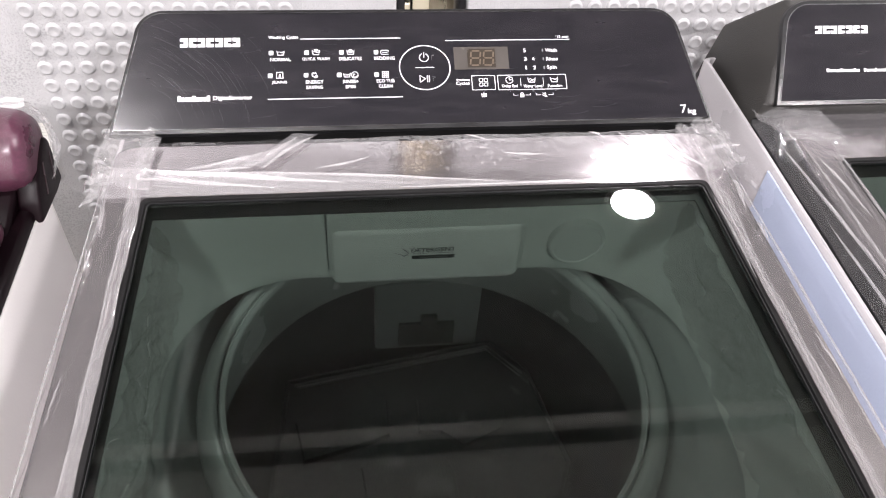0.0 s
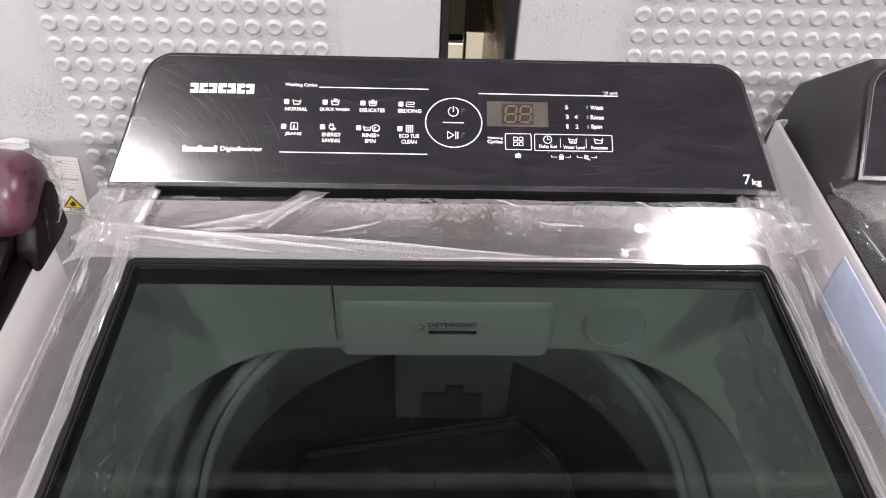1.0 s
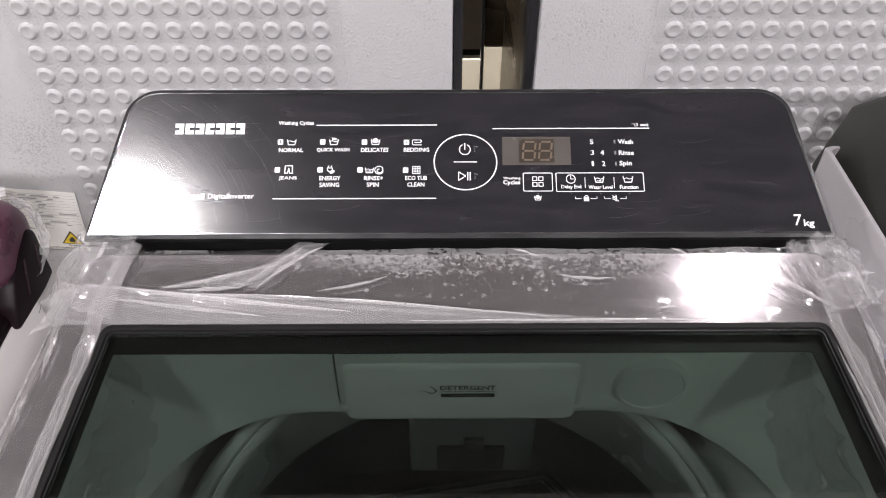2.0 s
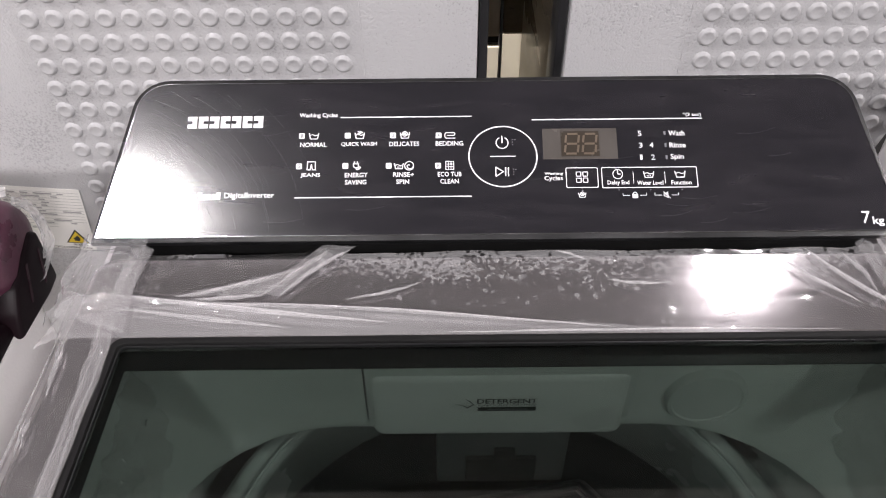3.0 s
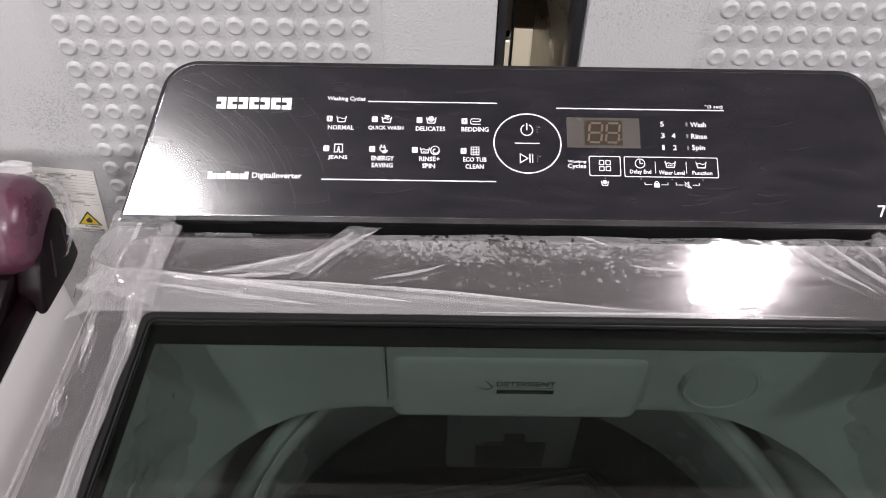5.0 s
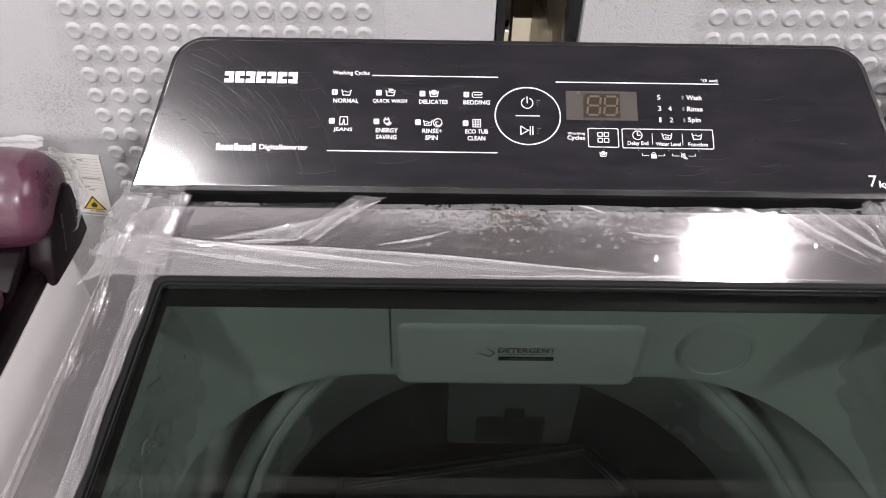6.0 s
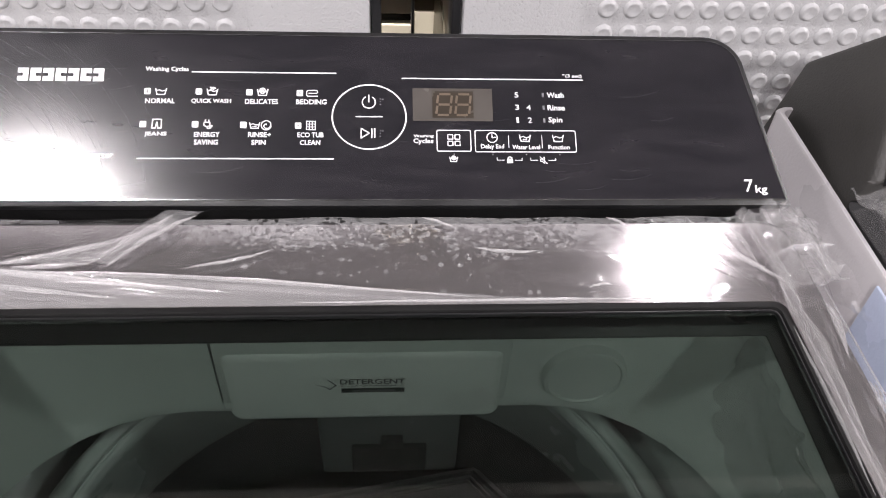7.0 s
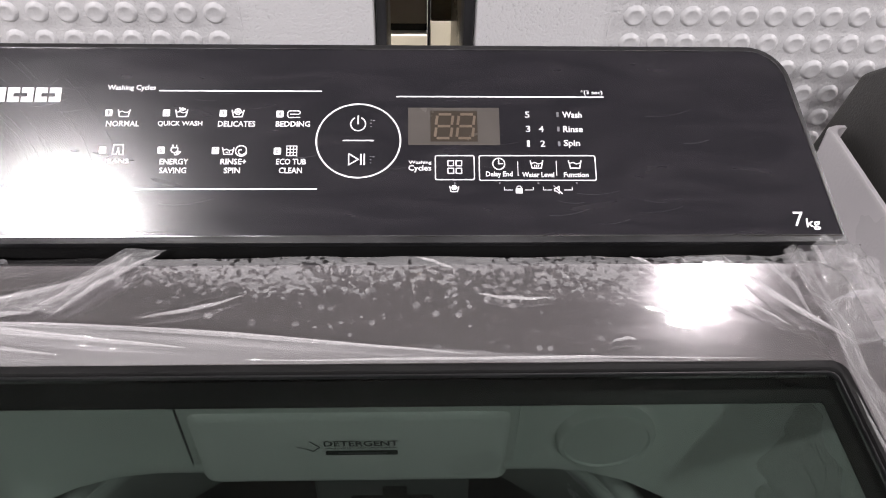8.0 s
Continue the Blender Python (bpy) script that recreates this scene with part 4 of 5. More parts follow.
    if main:
        q.word("DETERGENT", 0.0055, 0.8075, 0.0410, 0.0054, material=PRINT_DARK)
        q.bar(-0.0145, 0.0255, 0.8029, 0.8033, material=PRINT_DARK)
        q.bar(-0.0145, 0.0255, 0.7960, 0.8006, name="printed_block", material=PRINT_DARK)
        q.bar(-0.0075, 0.0195, 0.7974, 0.7992, 0.0005, name="printed_mark", material=CLIP_GREY)
        bm = bmesh.new()
        q.stroke([(-0.0225, 0.8100), (-0.0175, 0.8040), (-0.0215, 0.8000), (-0.0245, 0.8025)], 0.0008, bm)
        q.stroke([(-0.0300, 0.8045), (-0.0245, 0.8025)], 0.0007, bm)
        for k in range(4):
            q.bar(-0.0292 + 0.0018 * k, -0.0286 + 0.0018 * k, 0.7995 - 0.0012 * k, 0.8001 - 0.0012 * k, bm=bm)
        q.put("printed_sign", bm, PRINT_DARK)
    return w


label_print = Panel(LABEL @ Matrix(((1, 0, 0, 0), (0, 0, -1, -0.0009), (0, 1, 0, 0), (0, 0, 0, 1))), rating)
label_print.word("R-600a", 0.0300, -0.0405, 0.017, 0.0032, material=PRINT_DARK)
label_print.word("CYCLOPENTANE", 0.0190, -0.0458, 0.048, 0.0036, material=PRINT_DARK)

main_washer = washer(0.0, 0.0, 0.0, (0.5845, 0.9065), 31.0, -0.0305, 0.0888, 0.2725, 0.2535, 0.272, "black and silver top-loading washing machine with a smoked glass lid", True)
side_washer = washer(0.604, 0.018, 0.004, (0.5625, 0.922), 46.5, -0.029, 0.069, 0.272, 0.264, 0.294, "larger black top-loading washing machine with a tall charcoal hood", False, 0.010)
part("side_film", box(0.3065, 0.3085, 0.16, 0.500, 0.55, 0.878, 0.0004, 1), BLUE_FILM, side_washer, "pale blue film left on the cabinet side", smooth=False)


def packing_tray():
    """A black plastic packing tray with raised pads, lying on the wash plate."""
    top = 0.555
    out = [(-0.150, 0.529), (0.096, 0.571), (0.133, 0.527), (0.158, 0.40), (0.10, 0.27), (-0.10, 0.25), (-0.168, 0.36)]
    mid = Vector((0.0, 0.41))
    shrink = lambda k, z: [Vector((*(mid + (Vector(q) - mid) * k), z)) for q in out]
    tray = tagged(part("packing_tray", loft([shrink(0.60, 0.4745), shrink(0.985, top - 0.008), shrink(1.0, top - 0.003), shrink(0.995, top + 0.003), shrink(0.975, top + 0.003), shrink(0.965, top), shrink(0.5, top)], cap_first=True, cap_last=True), TRAY_BLACK, angle=30),
                  "black plastic packing tray with raised pads inside the drum", "packing tray")
    for pad in ([(-0.004, 0.489), (0.067, 0.507), (0.096, 0.476), (0.092, 0.445), (0.044, 0.426), (0.020, 0.446), (-0.005, 0.448)],
                [(-0.140, 0.470), (-0.057, 0.508), (-0.036, 0.492), (-0.036, 0.446), (-0.052, 0.440), (-0.130, 0.420)],
                [(-0.070, 0.410), (0.020, 0.415), (0.030, 0.400), (0.034, 0.330), (-0.060, 0.320)]):
        c = sum((Vector(q) for q in pad), Vector((0, 0))) / len(pad)
        ringed = lambda k, z: [Vector((*(c + (Vector(q) - c) * k), z)) for q in pad]
        part("raised_pad", loft([ringed(1.0, top + 0.0002), ringed(0.99, top + 0.005), ringed(0.95, top + 0.007), ringed(0.90, top + 0.0065)], cap_last=True), TRAY_BLACK, tray, angle=30)
    # ridges get a paler grey that paints in the light they catch
    for k, h in ((0.94, 0.0025), (0.915, 0.002)):
        part("rim_ridge", tube([Vector((*(mid + (Vector(q) - mid) * k), top + h * 0.4)) for q in out[:3]], h * 0.7, 8), FILTER_GREY, tray, "rim ridge coloured paler for the light it catches")
    return tray


packing_tray()


# ---- clear wrap left on the machines ----
def ridge(x, y, a, b, width, height):
    """Height of a crease along the line a to b."""
    ax, ay, bx, by = *a, *b
    dx, dy = bx - ax, by - ay
    t = max(0, min(1, ((x - ax) * dx + (y - ay) * dy) / (dx * dx + dy * dy)))
    d = math.hypot(x - ax - t * dx, y - ay - t * dy)
    fade = min(1, t * 6, (1 - t) * 6)
    return height * fade * max(0, 1 - d / width) ** 1.3


def sheet(name, nx, ny, place, material, label, category="film", angle=75):
    """A thin sheet from place(u, v), u and v from 0 to 1."""
    bm = bmesh.new()
    g = [[bm.verts.new(place(i / nx, j / ny)) for i in range(nx + 1)] for j in range(ny + 1)]
    for j in range(ny):
        for i in range(nx):
            bm.faces.new((g[j][i], g[j][i + 1], g[j + 1][i + 1], g[j + 1][i]))
    ob = part(name, bm, material, angle=angle)
    return tagged(ob, label, category, "clear protective wrap")


BAND_CREASES = (((-0.262, 0.514), (-0.075, 0.489), 0.006, 0.0035), ((-0.20, 0.505), (0.06, 0.4835), 0.004, 0.0028), ((-0.245, 0.505), (-0.13, 0.485), 0.005, 0.002),
                ((-0.112, 0.552), (-0.150, 0.512), 0.009, 0.006), ((-0.100, 0.552), (-0.138, 0.510), 0.003, 0.004), ((-0.205, 0.512), (-0.130, 0.532), 0.004, 0.0022),
                ((-0.10, 0.505), (-0.055, 0.520), 0.004, 0.002), ((0.175, 0.549), (0.222, 0.498), 0.004, 0.003), ((0.205, 0.549), (0.250, 0.487), 0.005, 0.0035),
                ((0.19, 0.515), (0.235, 0.482), 0.004, 0.002), ((0.236, 0.553), (0.236, 0.50), 0.005, 0.003), ((0.262, 0.556), (0.285, 0.50), 0.006, 0.006),
                ((0.245, 0.52), (0.292, 0.525), 0.006, 0.005), ((0.05, 0.548), (0.075, 0.538), 0.003, 0.0012), ((0.075, 0.522), (0.105, 0.519), 0.003, 0.0014))


def band_place(u, v):
    x = -0.279 + 0.571 * u
    edge = max(0.0, abs(x) - 0.225) / 0.065
    y0 = 0.4795 - 0.006 * edge * noise.noise((x * 30, 1.3, 0)) - 0.003 * edge
    y1 = 0.5495 + 0.0022 * noise.noise((x * 22, 7.7, 0)) + (0.010 * edge if x < 0 else 0.009 * edge)
    y = y0 + (y1 - y0) * v
    x += 0.006 * edge * noise.noise((y * 60, 2.0, x * 9))
    z = 0.8885 + sum(ridge(x, y, *c) for c in BAND_CREASES)
    z += 0.0006 * noise.noise((x * 60, y * 60, 0)) + edge * (0.006 * abs(noise.noise((x * 70, y * 70, 4))) + 0.003 * abs(noise.noise((x * 160, y * 160, 9))))
    if abs(x) > 0.268:
        z -= (abs(x) - 0.268) * 0.7
    return Vector((x, y, max(z, 0.8882 if abs(x) < 0.267 else 0.86)))


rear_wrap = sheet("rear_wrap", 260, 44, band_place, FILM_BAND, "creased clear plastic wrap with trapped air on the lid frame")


def crumple(x, y, seed):
    """Sharp-ridged height of crumpled wrap, 0 to 1."""
    a = 1 - abs(noise.noise((x * 34 + y * 16, y * 34 - x * 10, seed))) * 2.2
    b = 1 - abs(noise.noise((x * 78 - y * 30, y * 78, seed + 5))) * 2.2
    return max(0, a) ** 2 * 0.7 + max(0, b) ** 2 * 0.3


def fold_place(corners, seed, height, torn=0.008):
    """A crumpled patch between four (x, y) corners: front outer, front inner, rear inner, rear outer."""
    fo, fn, rn, ro = [Vector(c) for c in corners]

    def place(u, v):
        p = fo.lerp(fn, u).lerp(ro.lerp(rn, u), v)
        ragged = max(0, 1 - u * 5)
        p = p + Vector((torn * noise.noise((v * 7, seed, 0.5)) * ragged, torn * 0.4 * noise.noise((u * 6, seed, 3.5)) * (1 if v in (0, 1) else 0.4)))
        loose = min(1, (1 - u) * 4)
        z = 0.8915 + height * crumple(p.x, p.y, seed) * (0.3 + 0.7 * loose)
        if abs(p.x) > 0.270:
            z -= (abs(p.x) - 0.270) * 0.8
        return Vector((p.x, p.y, z))
    return place


def strip_place(side, cx=0.0, dy=0.0, dz=0.0):
    def place(u, v):
        y = 0.125 + dy + 0.425 * v
        w0, w1 = (0.2325 if side < 0 else 0.2375) - 0.006 * max(0, v - 0.86) / 0.14, 0.2675
        x = w0 + (w1 - w0) * u + 0.0022 * noise.noise((y * 30, side * 3, u))
        z = 0.8886 + 0.0012 * abs(noise.noise((u * 1.2, y * 9, side * 5))) * (1 if 0.1 < u < 0.9 else 0.3)
        z += 0.0030 * max(0, 1 - abs(u - 0.12 - 0.05 * noise.noise((y * 9, 0, side))) / 0.07) + 0.0035 * max(0, 1 - abs(u - 0.84 - 0.08 * noise.noise((y * 8, 3, side))) / 0.09)
        z += ridge(u * 0.045, y - dy, (0.008, 0.47), (0.026, 0.40), 0.004, 0.003) + ridge(u * 0.045, y - dy, (0.02, 0.36), (0.034, 0.30), 0.003, 0.003)
        z += 0.0035 * max(0, min(1, (y - dy - 0.47) / 0.02))
        if x > 0.2655:
            z -= (x - 0.2655) * 1.2
        return Vector((cx + side * x, y, z + dz))
    return place


for fold in (fold_place(((-0.282, 0.494), (-0.2270, 0.4775), (-0.2330, 0.560), (-0.272, 0.557)), 3.1, 0.010),
             fold_place(((0.276, 0.487), (0.2360, 0.4790), (0.2480, 0.5535), (0.296, 0.563)), 8.4, 0.013),
             fold_place(((-0.139, 0.508), (-0.156, 0.511), (-0.116, 0.5535), (-0.094, 0.5525)), 5.2, 0.0025, 0.0012),
             fold_place(((-0.205, 0.5085), (-0.150, 0.508), (-0.124, 0.534), (-0.150, 0.526)), 6.7, 0.0020, 0.0012)):
    ob = sheet("wrap_fold", 60, 60, fold, FILM_FOLD, "", "", 60)
    ob.parent = rear_wrap
    del ob["group"]
side_wraps = [sheet("side_wrap", 26, 200, strip_place(side), FILM_STRIP, "creased clear plastic wrap along the side of the lid frame") for side in (-1, 1)]
far_wrap = sheet("side_wrap", 26, 200, strip_place(-1, 0.604, 0.018, 0.004), FILM_STRIP, "creased clear plastic wrap along the edge of the larger washer's lid")


def crease(parent, a, b, width, height, bow=0.0, z=0.8895, seed=0.0):
    """A raised fold of the wrap from a to b, thin at its ends."""
    a, b = Vector((*a, z)), Vector((*b, z))
    d = (b - a).normalized()
    q = Vector((-d.y, d.x, 0))
    bm = bmesh.new()
    rows = []
    for i in range(41):
        t = i / 40
        taper = math.sin(math.pi * t) ** 0.8
        c = a.lerp(b, t) + q * (bow * math.sin(t * math.pi) + 0.0010 * noise.noise((t * 3.5, seed, 1)) + 0.00015 * noise.noise((t * 19, seed, 3)))
        w = 0.55 * width * taper * (0.7 + 0.5 * abs(noise.noise((t * 4, seed, 5)))) + 0.0001
        h = height * taper * (0.9 + 0.4 * noise.noise((t * 6, seed, 8)))
        rows.append([bm.verts.new(c + q * w * k + Vector((0, 0, h * e))) for k, e in ((-1, 0), (-0.35, 0.8), (0.1, 1), (0.5, 0.55), (1, 0))])
    for r0, r1 in zip(rows, rows[1:]):
        for k in range(4):
            bm.faces.new((r0[k], r0[k + 1], r1[k + 1], r1[k]))
    ob = part("crease", bm, FILM_CREASE, parent, angle=25)
    return ob


for k, (a, b, width, height, bow) in enumerate((
        ((-0.262, 0.516), (-0.070, 0.4885), 0.0026, 0.004, -0.002), ((-0.225, 0.507), (0.065, 0.4835), 0.0020, 0.003, 0.003), ((-0.240, 0.502), (-0.128, 0.4845), 0.0030, 0.003, 0.0),
        ((-0.045, 0.4815), (0.20, 0.4805), 0.0012, 0.0015, 0.0), ((-0.112, 0.552), (-0.152, 0.510), 0.0022, 0.005, 0.002), ((-0.098, 0.552), (-0.141, 0.508), 0.0012, 0.004, -0.002),
        ((-0.205, 0.511), (-0.128, 0.536), 0.0022, 0.003, -0.004), ((-0.192, 0.509), (-0.150, 0.512), 0.0020, 0.003, -0.002), ((-0.098, 0.507), (-0.050, 0.522), 0.0020, 0.002, -0.002),
        ((0.176, 0.549), (0.220, 0.500), 0.0014, 0.003, -0.004), ((0.200, 0.549), (0.250, 0.488), 0.0020, 0.0035, -0.005), ((0.222, 0.545), (0.232, 0.505), 0.0012, 0.003, 0.002),
        ((0.150, 0.549), (0.164, 0.538), 0.0012, 0.002, 0.0), ((0.036, 0.549), (0.056, 0.540), 0.0009, 0.002, 0.0), ((0.066, 0.5225), (0.104, 0.5195), 0.0018, 0.0018, -0.002),
        ((0.128, 0.490), (0.142, 0.4915), 0.0010, 0.002, 0.001), ((0.238, 0.512), (0.286, 0.523), 0.0016, 0.005, 0.002), ((0.262, 0.552), (0.272, 0.505), 0.0016, 0.006, 0.003))):
    crease(rear_wrap, a, b, width, height, bow, seed=k * 3.7)
for wrap, side in zip(side_wraps, (-1, 1)):
    for k, (a, b, width, height) in enumerate((((0.2410, 0.16), (0.2400, 0.50), 0.0006, 0.002), ((0.2655, 0.14), (0.2645, 0.50), 0.0009, 0.003), ((0.2620, 0.478), (0.2570, 0.435), 0.0011, 0.004), ((0.2600, 0.480), (0.2568, 0.437), 0.0006, 0.003),
                                               ((0.2628, 0.422), (0.2600, 0.398), 0.0010, 0.003), ((0.2606, 0.424), (0.2590, 0.402), 0.0006, 0.003), ((0.2560, 0.31), (0.2590, 0.27), 0.0006, 0.002), ((0.2350, 0.46), (0.2345, 0.36), 0.0008, 0.003))):
        crease(wrap, (side * a[0], a[1]), (side * b[0], b[1]), width, height, 0.0, 0.8900, k * 2.3 + side)


for k, (a, b, width) in enumerate((((0.2400, 0.18), (0.2330, 0.54), 0.0014), ((0.2625, 0.15), (0.2620, 0.52), 0.0016), ((0.256, 0.48), (0.246, 0.40), 0.0014), ((0.250, 0.36), (0.258, 0.27), 0.0012))):
    crease(far_wrap, (0.604 - a[0], a[1] + 0.018), (0.604 - b[0], b[1] + 0.018), width, 0.003, 0.0, 0.8940, k * 1.9)


def folded_edge(side):
    place = strip_place(side)

    def fold(u, v):
        p = place(0.0 + (0.22 + 0.09 * v + 0.05 * noise.noise((v * 6, side, 2))) * u, v)
        return p + Vector((0, 0, 0.0012 + 0.0012 * math.sin(u * 3.1)))
    return fold


for wrap, side in zip(side_wraps, (-1, 1)):
    ob = sheet("folded_edge", 8, 160, folded_edge(side), FILM_FOLD, "", "")
    ob.parent = wrap
    del ob["group"]


def far_band(u, v):
    x = -0.29 + 0.58 * u
    y = 0.4795 + 0.072 * v + 0.002 * noise.noise((x * 25, 5, 0))
    edge = max(0.0, abs(x) - 0.24) / 0.05
    z = 0.8885 + 0.0012 * abs(noise.noise((x * 40, y * 60, 2))) + edge * 0.008 * abs(noise.noise((x * 80, y * 80, 1)))
    if abs(x) > 0.268:
        z -= (abs(x) - 0.268) * 0.8
    return Vector((x + 0.604, y + 0.018, z + 0.004))


sheet("rear_wrap", 160, 24, far_band, FILM_STRIP, "clear plastic wrap over the rear lid frame of the larger washer")


def far_rim(u, v):
    y = 0.14 + 0.40 * v
    x = -0.290 + 0.026 * u
    z = 0.8825 + 0.0060 * u + 0.0022 * crumple(x * 1.5, y * 0.35, 2.2) - 0.010 * max(0, 0.2 - u)
    return Vector((x + 0.604, y + 0.018, z + 0.004))


sheet("side_wrap", 20, 160, far_rim, FILM_STRIP, "creased clear plastic wrap over the larger washer's glossy black rim")
for k, (a, b, width) in enumerate((((0.283, 0.50), (0.272, 0.36), 0.0012), ((0.276, 0.44), (0.268, 0.30), 0.0014), ((0.286, 0.40), (0.283, 0.22), 0.0010))):
    crease(far_wrap, (0.604 - a[0], a[1] + 0.018), (0.604 - b[0], b[1] + 0.018), width, 0.003, 0.0, 0.8930, k * 2.9)
for name, points in (("wrap_fold", ((-0.272, 0.505), (-0.2150, 0.4900), (-0.2250, 0.562), (-0.284, 0.560))),):
    ob = sheet(name, 50, 50, fold_place(points, 4.4, 0.0045, 0.003), FILM_FOLD, "", "", 60)
    ob.location = (0.604, 0.018, 0.004)
    ob.parent = far_wrap
    del ob["group"]


def inner_place(side):
    def place(u, v):
        y = 0.18 + 0.29 * u
        z = 0.800 + 0.074 * v
        wob = crumple(y * 0.9 + z * 0.5, z * 0.7, side * 4) - 0.4 + 0.5 * noise.noise((y * 30, z * 20, side * 8))
        return Vector((side * (0.216 + 0.006 * v + 0.007 * wob), y, z))
    return place


for side in (-1, 1):
    inner = sheet("inner_wrap", 150, 70, inner_place(side), FILM_INNER, "crumpled thin clear wrap hanging inside the tub mouth")
    rnd = random.Random(11 + side)
    # short white tubes laid on the wrap where glints would show
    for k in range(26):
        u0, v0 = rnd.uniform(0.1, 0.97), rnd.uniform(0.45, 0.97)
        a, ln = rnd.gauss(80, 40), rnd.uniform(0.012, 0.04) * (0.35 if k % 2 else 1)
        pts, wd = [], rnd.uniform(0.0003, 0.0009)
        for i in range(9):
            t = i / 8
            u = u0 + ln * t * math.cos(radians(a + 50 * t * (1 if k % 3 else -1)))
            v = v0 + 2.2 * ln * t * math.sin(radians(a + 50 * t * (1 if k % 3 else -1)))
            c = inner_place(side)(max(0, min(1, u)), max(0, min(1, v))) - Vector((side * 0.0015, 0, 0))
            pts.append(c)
        part("crease", tube(pts, wd, 6), FILM_GLINT, inner, "thin white tube painted as a glint on a crease", angle=80)


# ---- plum and white twin-tub beside the main machine ----
TUB_DROP = 0.063
tt = thing("twin_tub_washer", (-0.70, 0.28, TUB_DROP), "plum-red and white twin-tub washer, console still wrapped in torn plastic", "washing machine")
body = lambda z, k=0.0: rrect(-1.08 + k, -0.312 - k, 0.02 + k, 0.545 - k, 0.02, z, 6)
part("cabinet", loft([body(0.10, 0.006), body(0.12), body(0.850), body(0.857, 0.003), body(0.857, 0.010), body(0.12, 0.010)], closed=True), WHITE_PAINT, tt, "white enamelled cabinet")
for x in (-1.03, -0.36):
    for y in (0.07, 0.49):
        part("foot", loft([ring(x, y, 0.022, TUB_DROP, 4), ring(x, y, 0.018, 0.105, 4)], cap_first=True, cap_last=True), BLACK_RUBBER, tt)
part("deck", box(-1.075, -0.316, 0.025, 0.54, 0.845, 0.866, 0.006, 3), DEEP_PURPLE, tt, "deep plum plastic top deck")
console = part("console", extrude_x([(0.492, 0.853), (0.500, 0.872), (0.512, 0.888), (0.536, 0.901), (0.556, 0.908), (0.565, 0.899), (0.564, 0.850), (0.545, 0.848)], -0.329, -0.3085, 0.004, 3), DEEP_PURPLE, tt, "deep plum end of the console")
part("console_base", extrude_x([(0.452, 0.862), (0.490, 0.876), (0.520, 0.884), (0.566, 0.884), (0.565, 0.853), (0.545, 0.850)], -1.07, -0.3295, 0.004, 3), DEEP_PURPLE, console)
part("end_groove", extrude_x([(0.520, 0.866), (0.533, 0.893), (0.536, 0.8925), (0.523, 0.865)], -0.3088, -0.3081), GROOVE_PLUM, console)
part("end_groove", extrude_x([(0.545, 0.862), (0.554, 0.890), (0.5565, 0.8895), (0.5475, 0.8615)], -0.3088, -0.3081), GROOVE_PLUM, console)
dome = []
for x, k in ((-1.06, 0.6), (-1.05, 0.95), (-1.0, 1), (-0.40, 1), (-0.352, 0.99), (-0.332, 0.95), (-0.321, 0.88), (-0.314, 0.76), (-0.3105, 0.5)):
    dome.append([Vector((x, 0.538 + 0.0405 * k * math.cos(a), 0.906 + 0.0405 * k * math.sin(a))) for a in [2 * math.pi * i / 28 for i in range(28)]])
part("console_dome", loft(dome, cap_first=True, cap_last=True), PURPLE, console, "glossy plum console front", angle=80)
part("wash_lid", box(-0.72, -0.326, 0.06, 0.468, 0.866, 0.903, 0.0150, 5), PURPLE, tt, "glossy plum tub lid", angle=60)
part("spin_lid", box(-1.05, -0.74, 0.06, 0.455, 0.862, 0.893, 0.014, 4), PURPLE, tt, angle=60)


def torn_wrap(u, v):
    a = radians(-10 + 190 * v)
    r = 0.0440 + 0.003 * noise.noise((u * 6, v * 7, 1)) + 0.002 * noise.noise((u * 22, v * 20, 3))
    x = -0.72 + (0.404 + 0.012 * noise.noise((v * 9, 2, 2))) * u
    return Vector((x, 0.538 + r * math.cos(a), 0.906 + r * math.sin(a)))


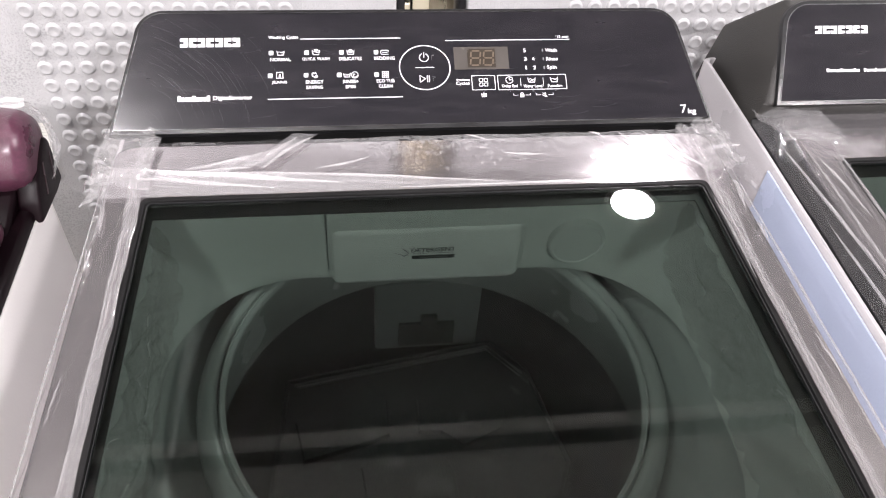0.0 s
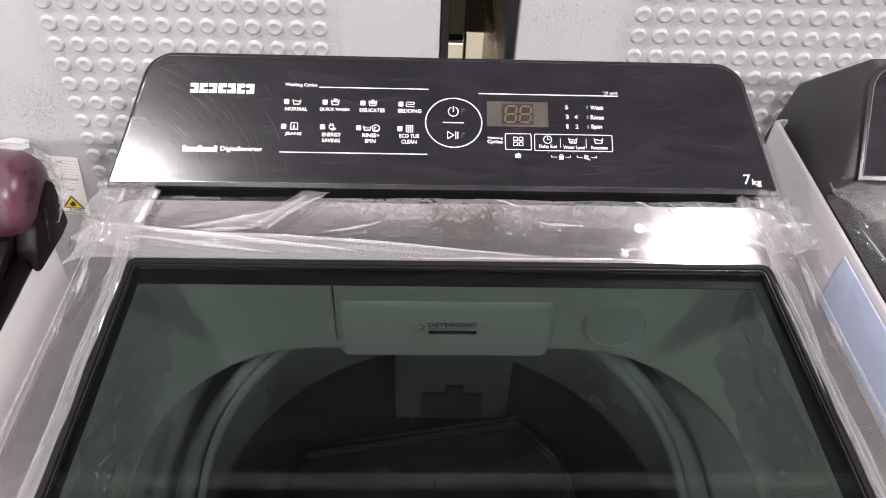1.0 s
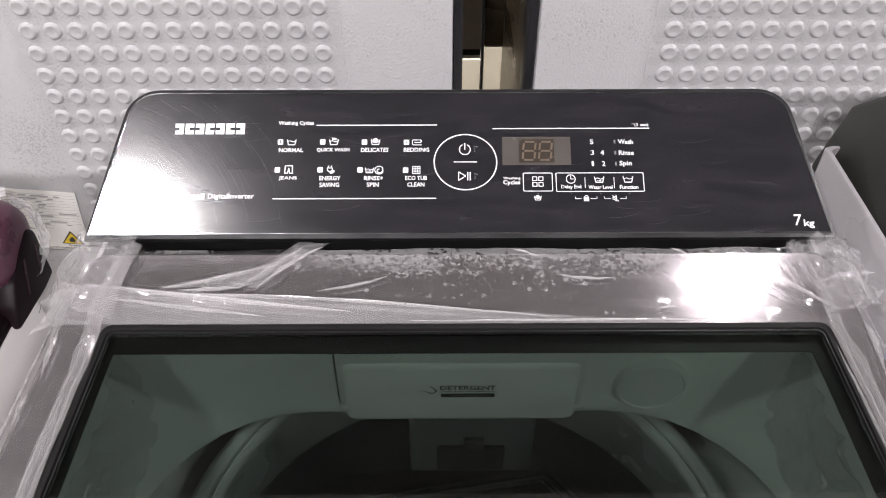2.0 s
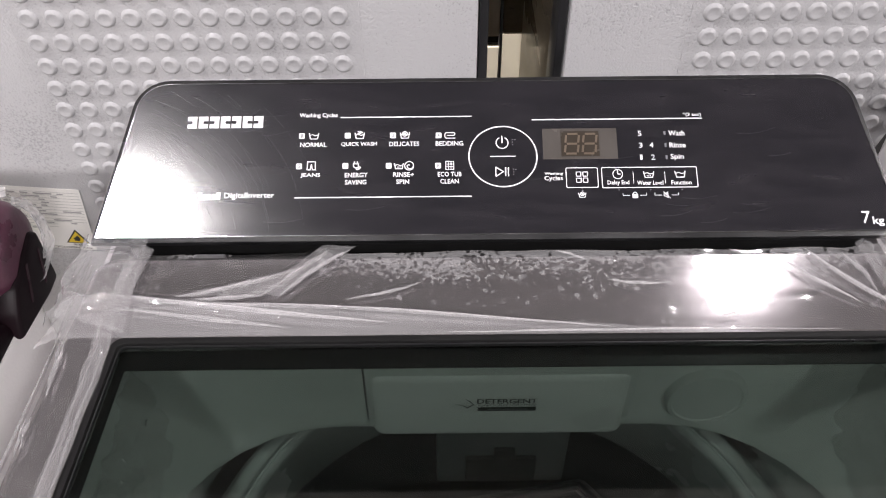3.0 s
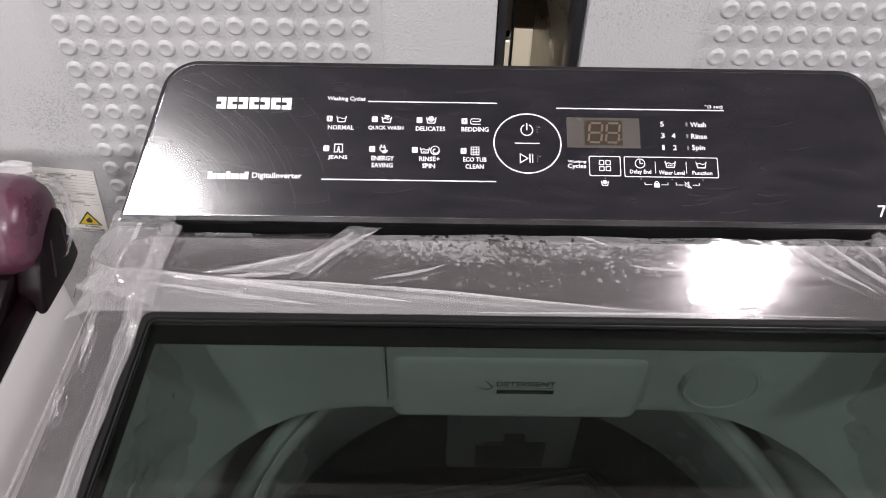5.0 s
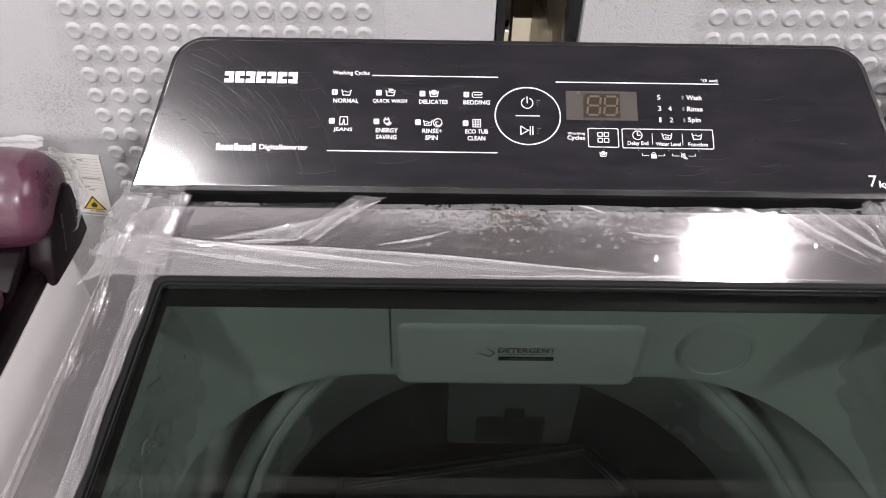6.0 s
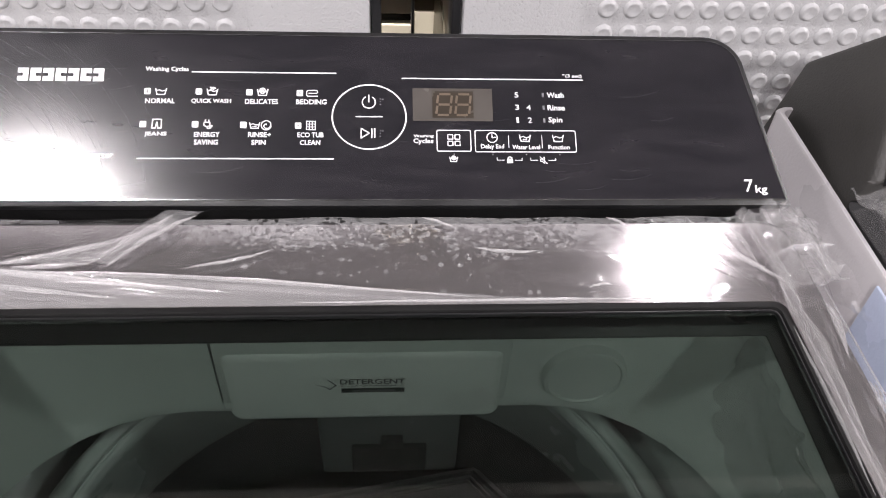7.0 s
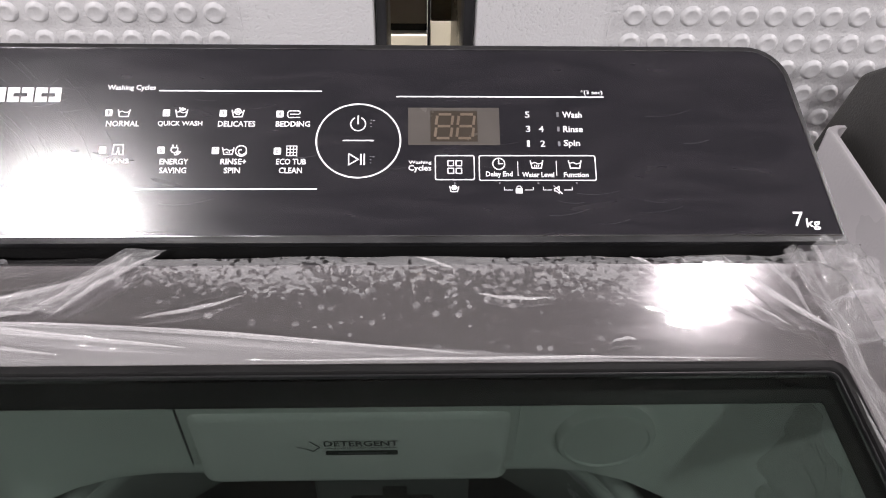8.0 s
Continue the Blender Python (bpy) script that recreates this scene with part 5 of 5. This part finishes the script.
tub_things = [tt, sheet("torn_wrap", 60, 60, torn_wrap, FILM_STRIP, "torn clear plastic bag over the plum console")]


def torn_strip(points, wide, seed):
    """A crumpled strip of the torn bag through a few places, wide at its start and end as given."""
    pts = [Vector(q) for q in points]

    def place(u, v):
        k = min(int(u * (len(pts) - 1)), len(pts) - 2)
        t = u * (len(pts) - 1) - k
        c = pts[k].lerp(pts[k + 1], t)
        along = (pts[k + 1] - pts[k]).normalized()
        across = along.cross(Vector((0.75, -0.45, 0.45))).normalized()
        w = (wide[0] + (wide[1] - wide[0]) * u) * (1 + 0.55 * noise.noise((u * 5, seed, 2)))
        c = c + across * (w * (v - 0.5)) + Vector((0.002, -0.002, 0.001)) * noise.noise((u * 9, v * 4, seed))
        return c + Vector((0.0010, -0.0012, 0.0008)) * noise.noise((u * 26, v * 9, seed + 3))
    return place


def dome_arc(a0, a1, r, x0, x1, n=7):
    """Places round the end of the console dome, by angle and radius."""
    return [(x0 + (x1 - x0) * k / n, 0.538 + r * math.cos(radians(a0 + (a1 - a0) * k / n)), 0.906 + r * math.sin(radians(a0 + (a1 - a0) * k / n))) for k in range(n + 1)]


for points, wide, seed in ((dome_arc(100, 50, 0.0425, -0.42, -0.318), (0.012, 0.008), 1.0), (dome_arc(52, -40, 0.036, -0.3135, -0.3055), (0.006, 0.009), 2.0),
                           (dome_arc(-32, -140, 0.038, -0.3055, -0.315), (0.008, 0.003), 3.0), (dome_arc(24, -60, 0.028, -0.3065, -0.3045), (0.0025, 0.003), 4.0)):
    tub_things.append(sheet("torn_wrap", 50, 8, torn_strip(points, wide, seed), WRAP_MILKY, "milky torn strip of the plastic bag round the plum console"))
for ob in tub_things:
    ob.location += Vector((-0.045, 0.066, -TUB_DROP))

# dimples pressed in the refrigerators' back sheets
DIMPLE = dimple_mesh()
for f, first in ((fridge_a, -0.4385), (fridge_b, 0.2275)):
    for k in DIMPLE_ROWS:
        for i in range(13):
            d = part_of("dimple", DIMPLE, None, f, smooth=False)
            d.location = (first + PITCH_X * i, WALL_Y - 0.0012, ROW_Z + PITCH_Z * k)
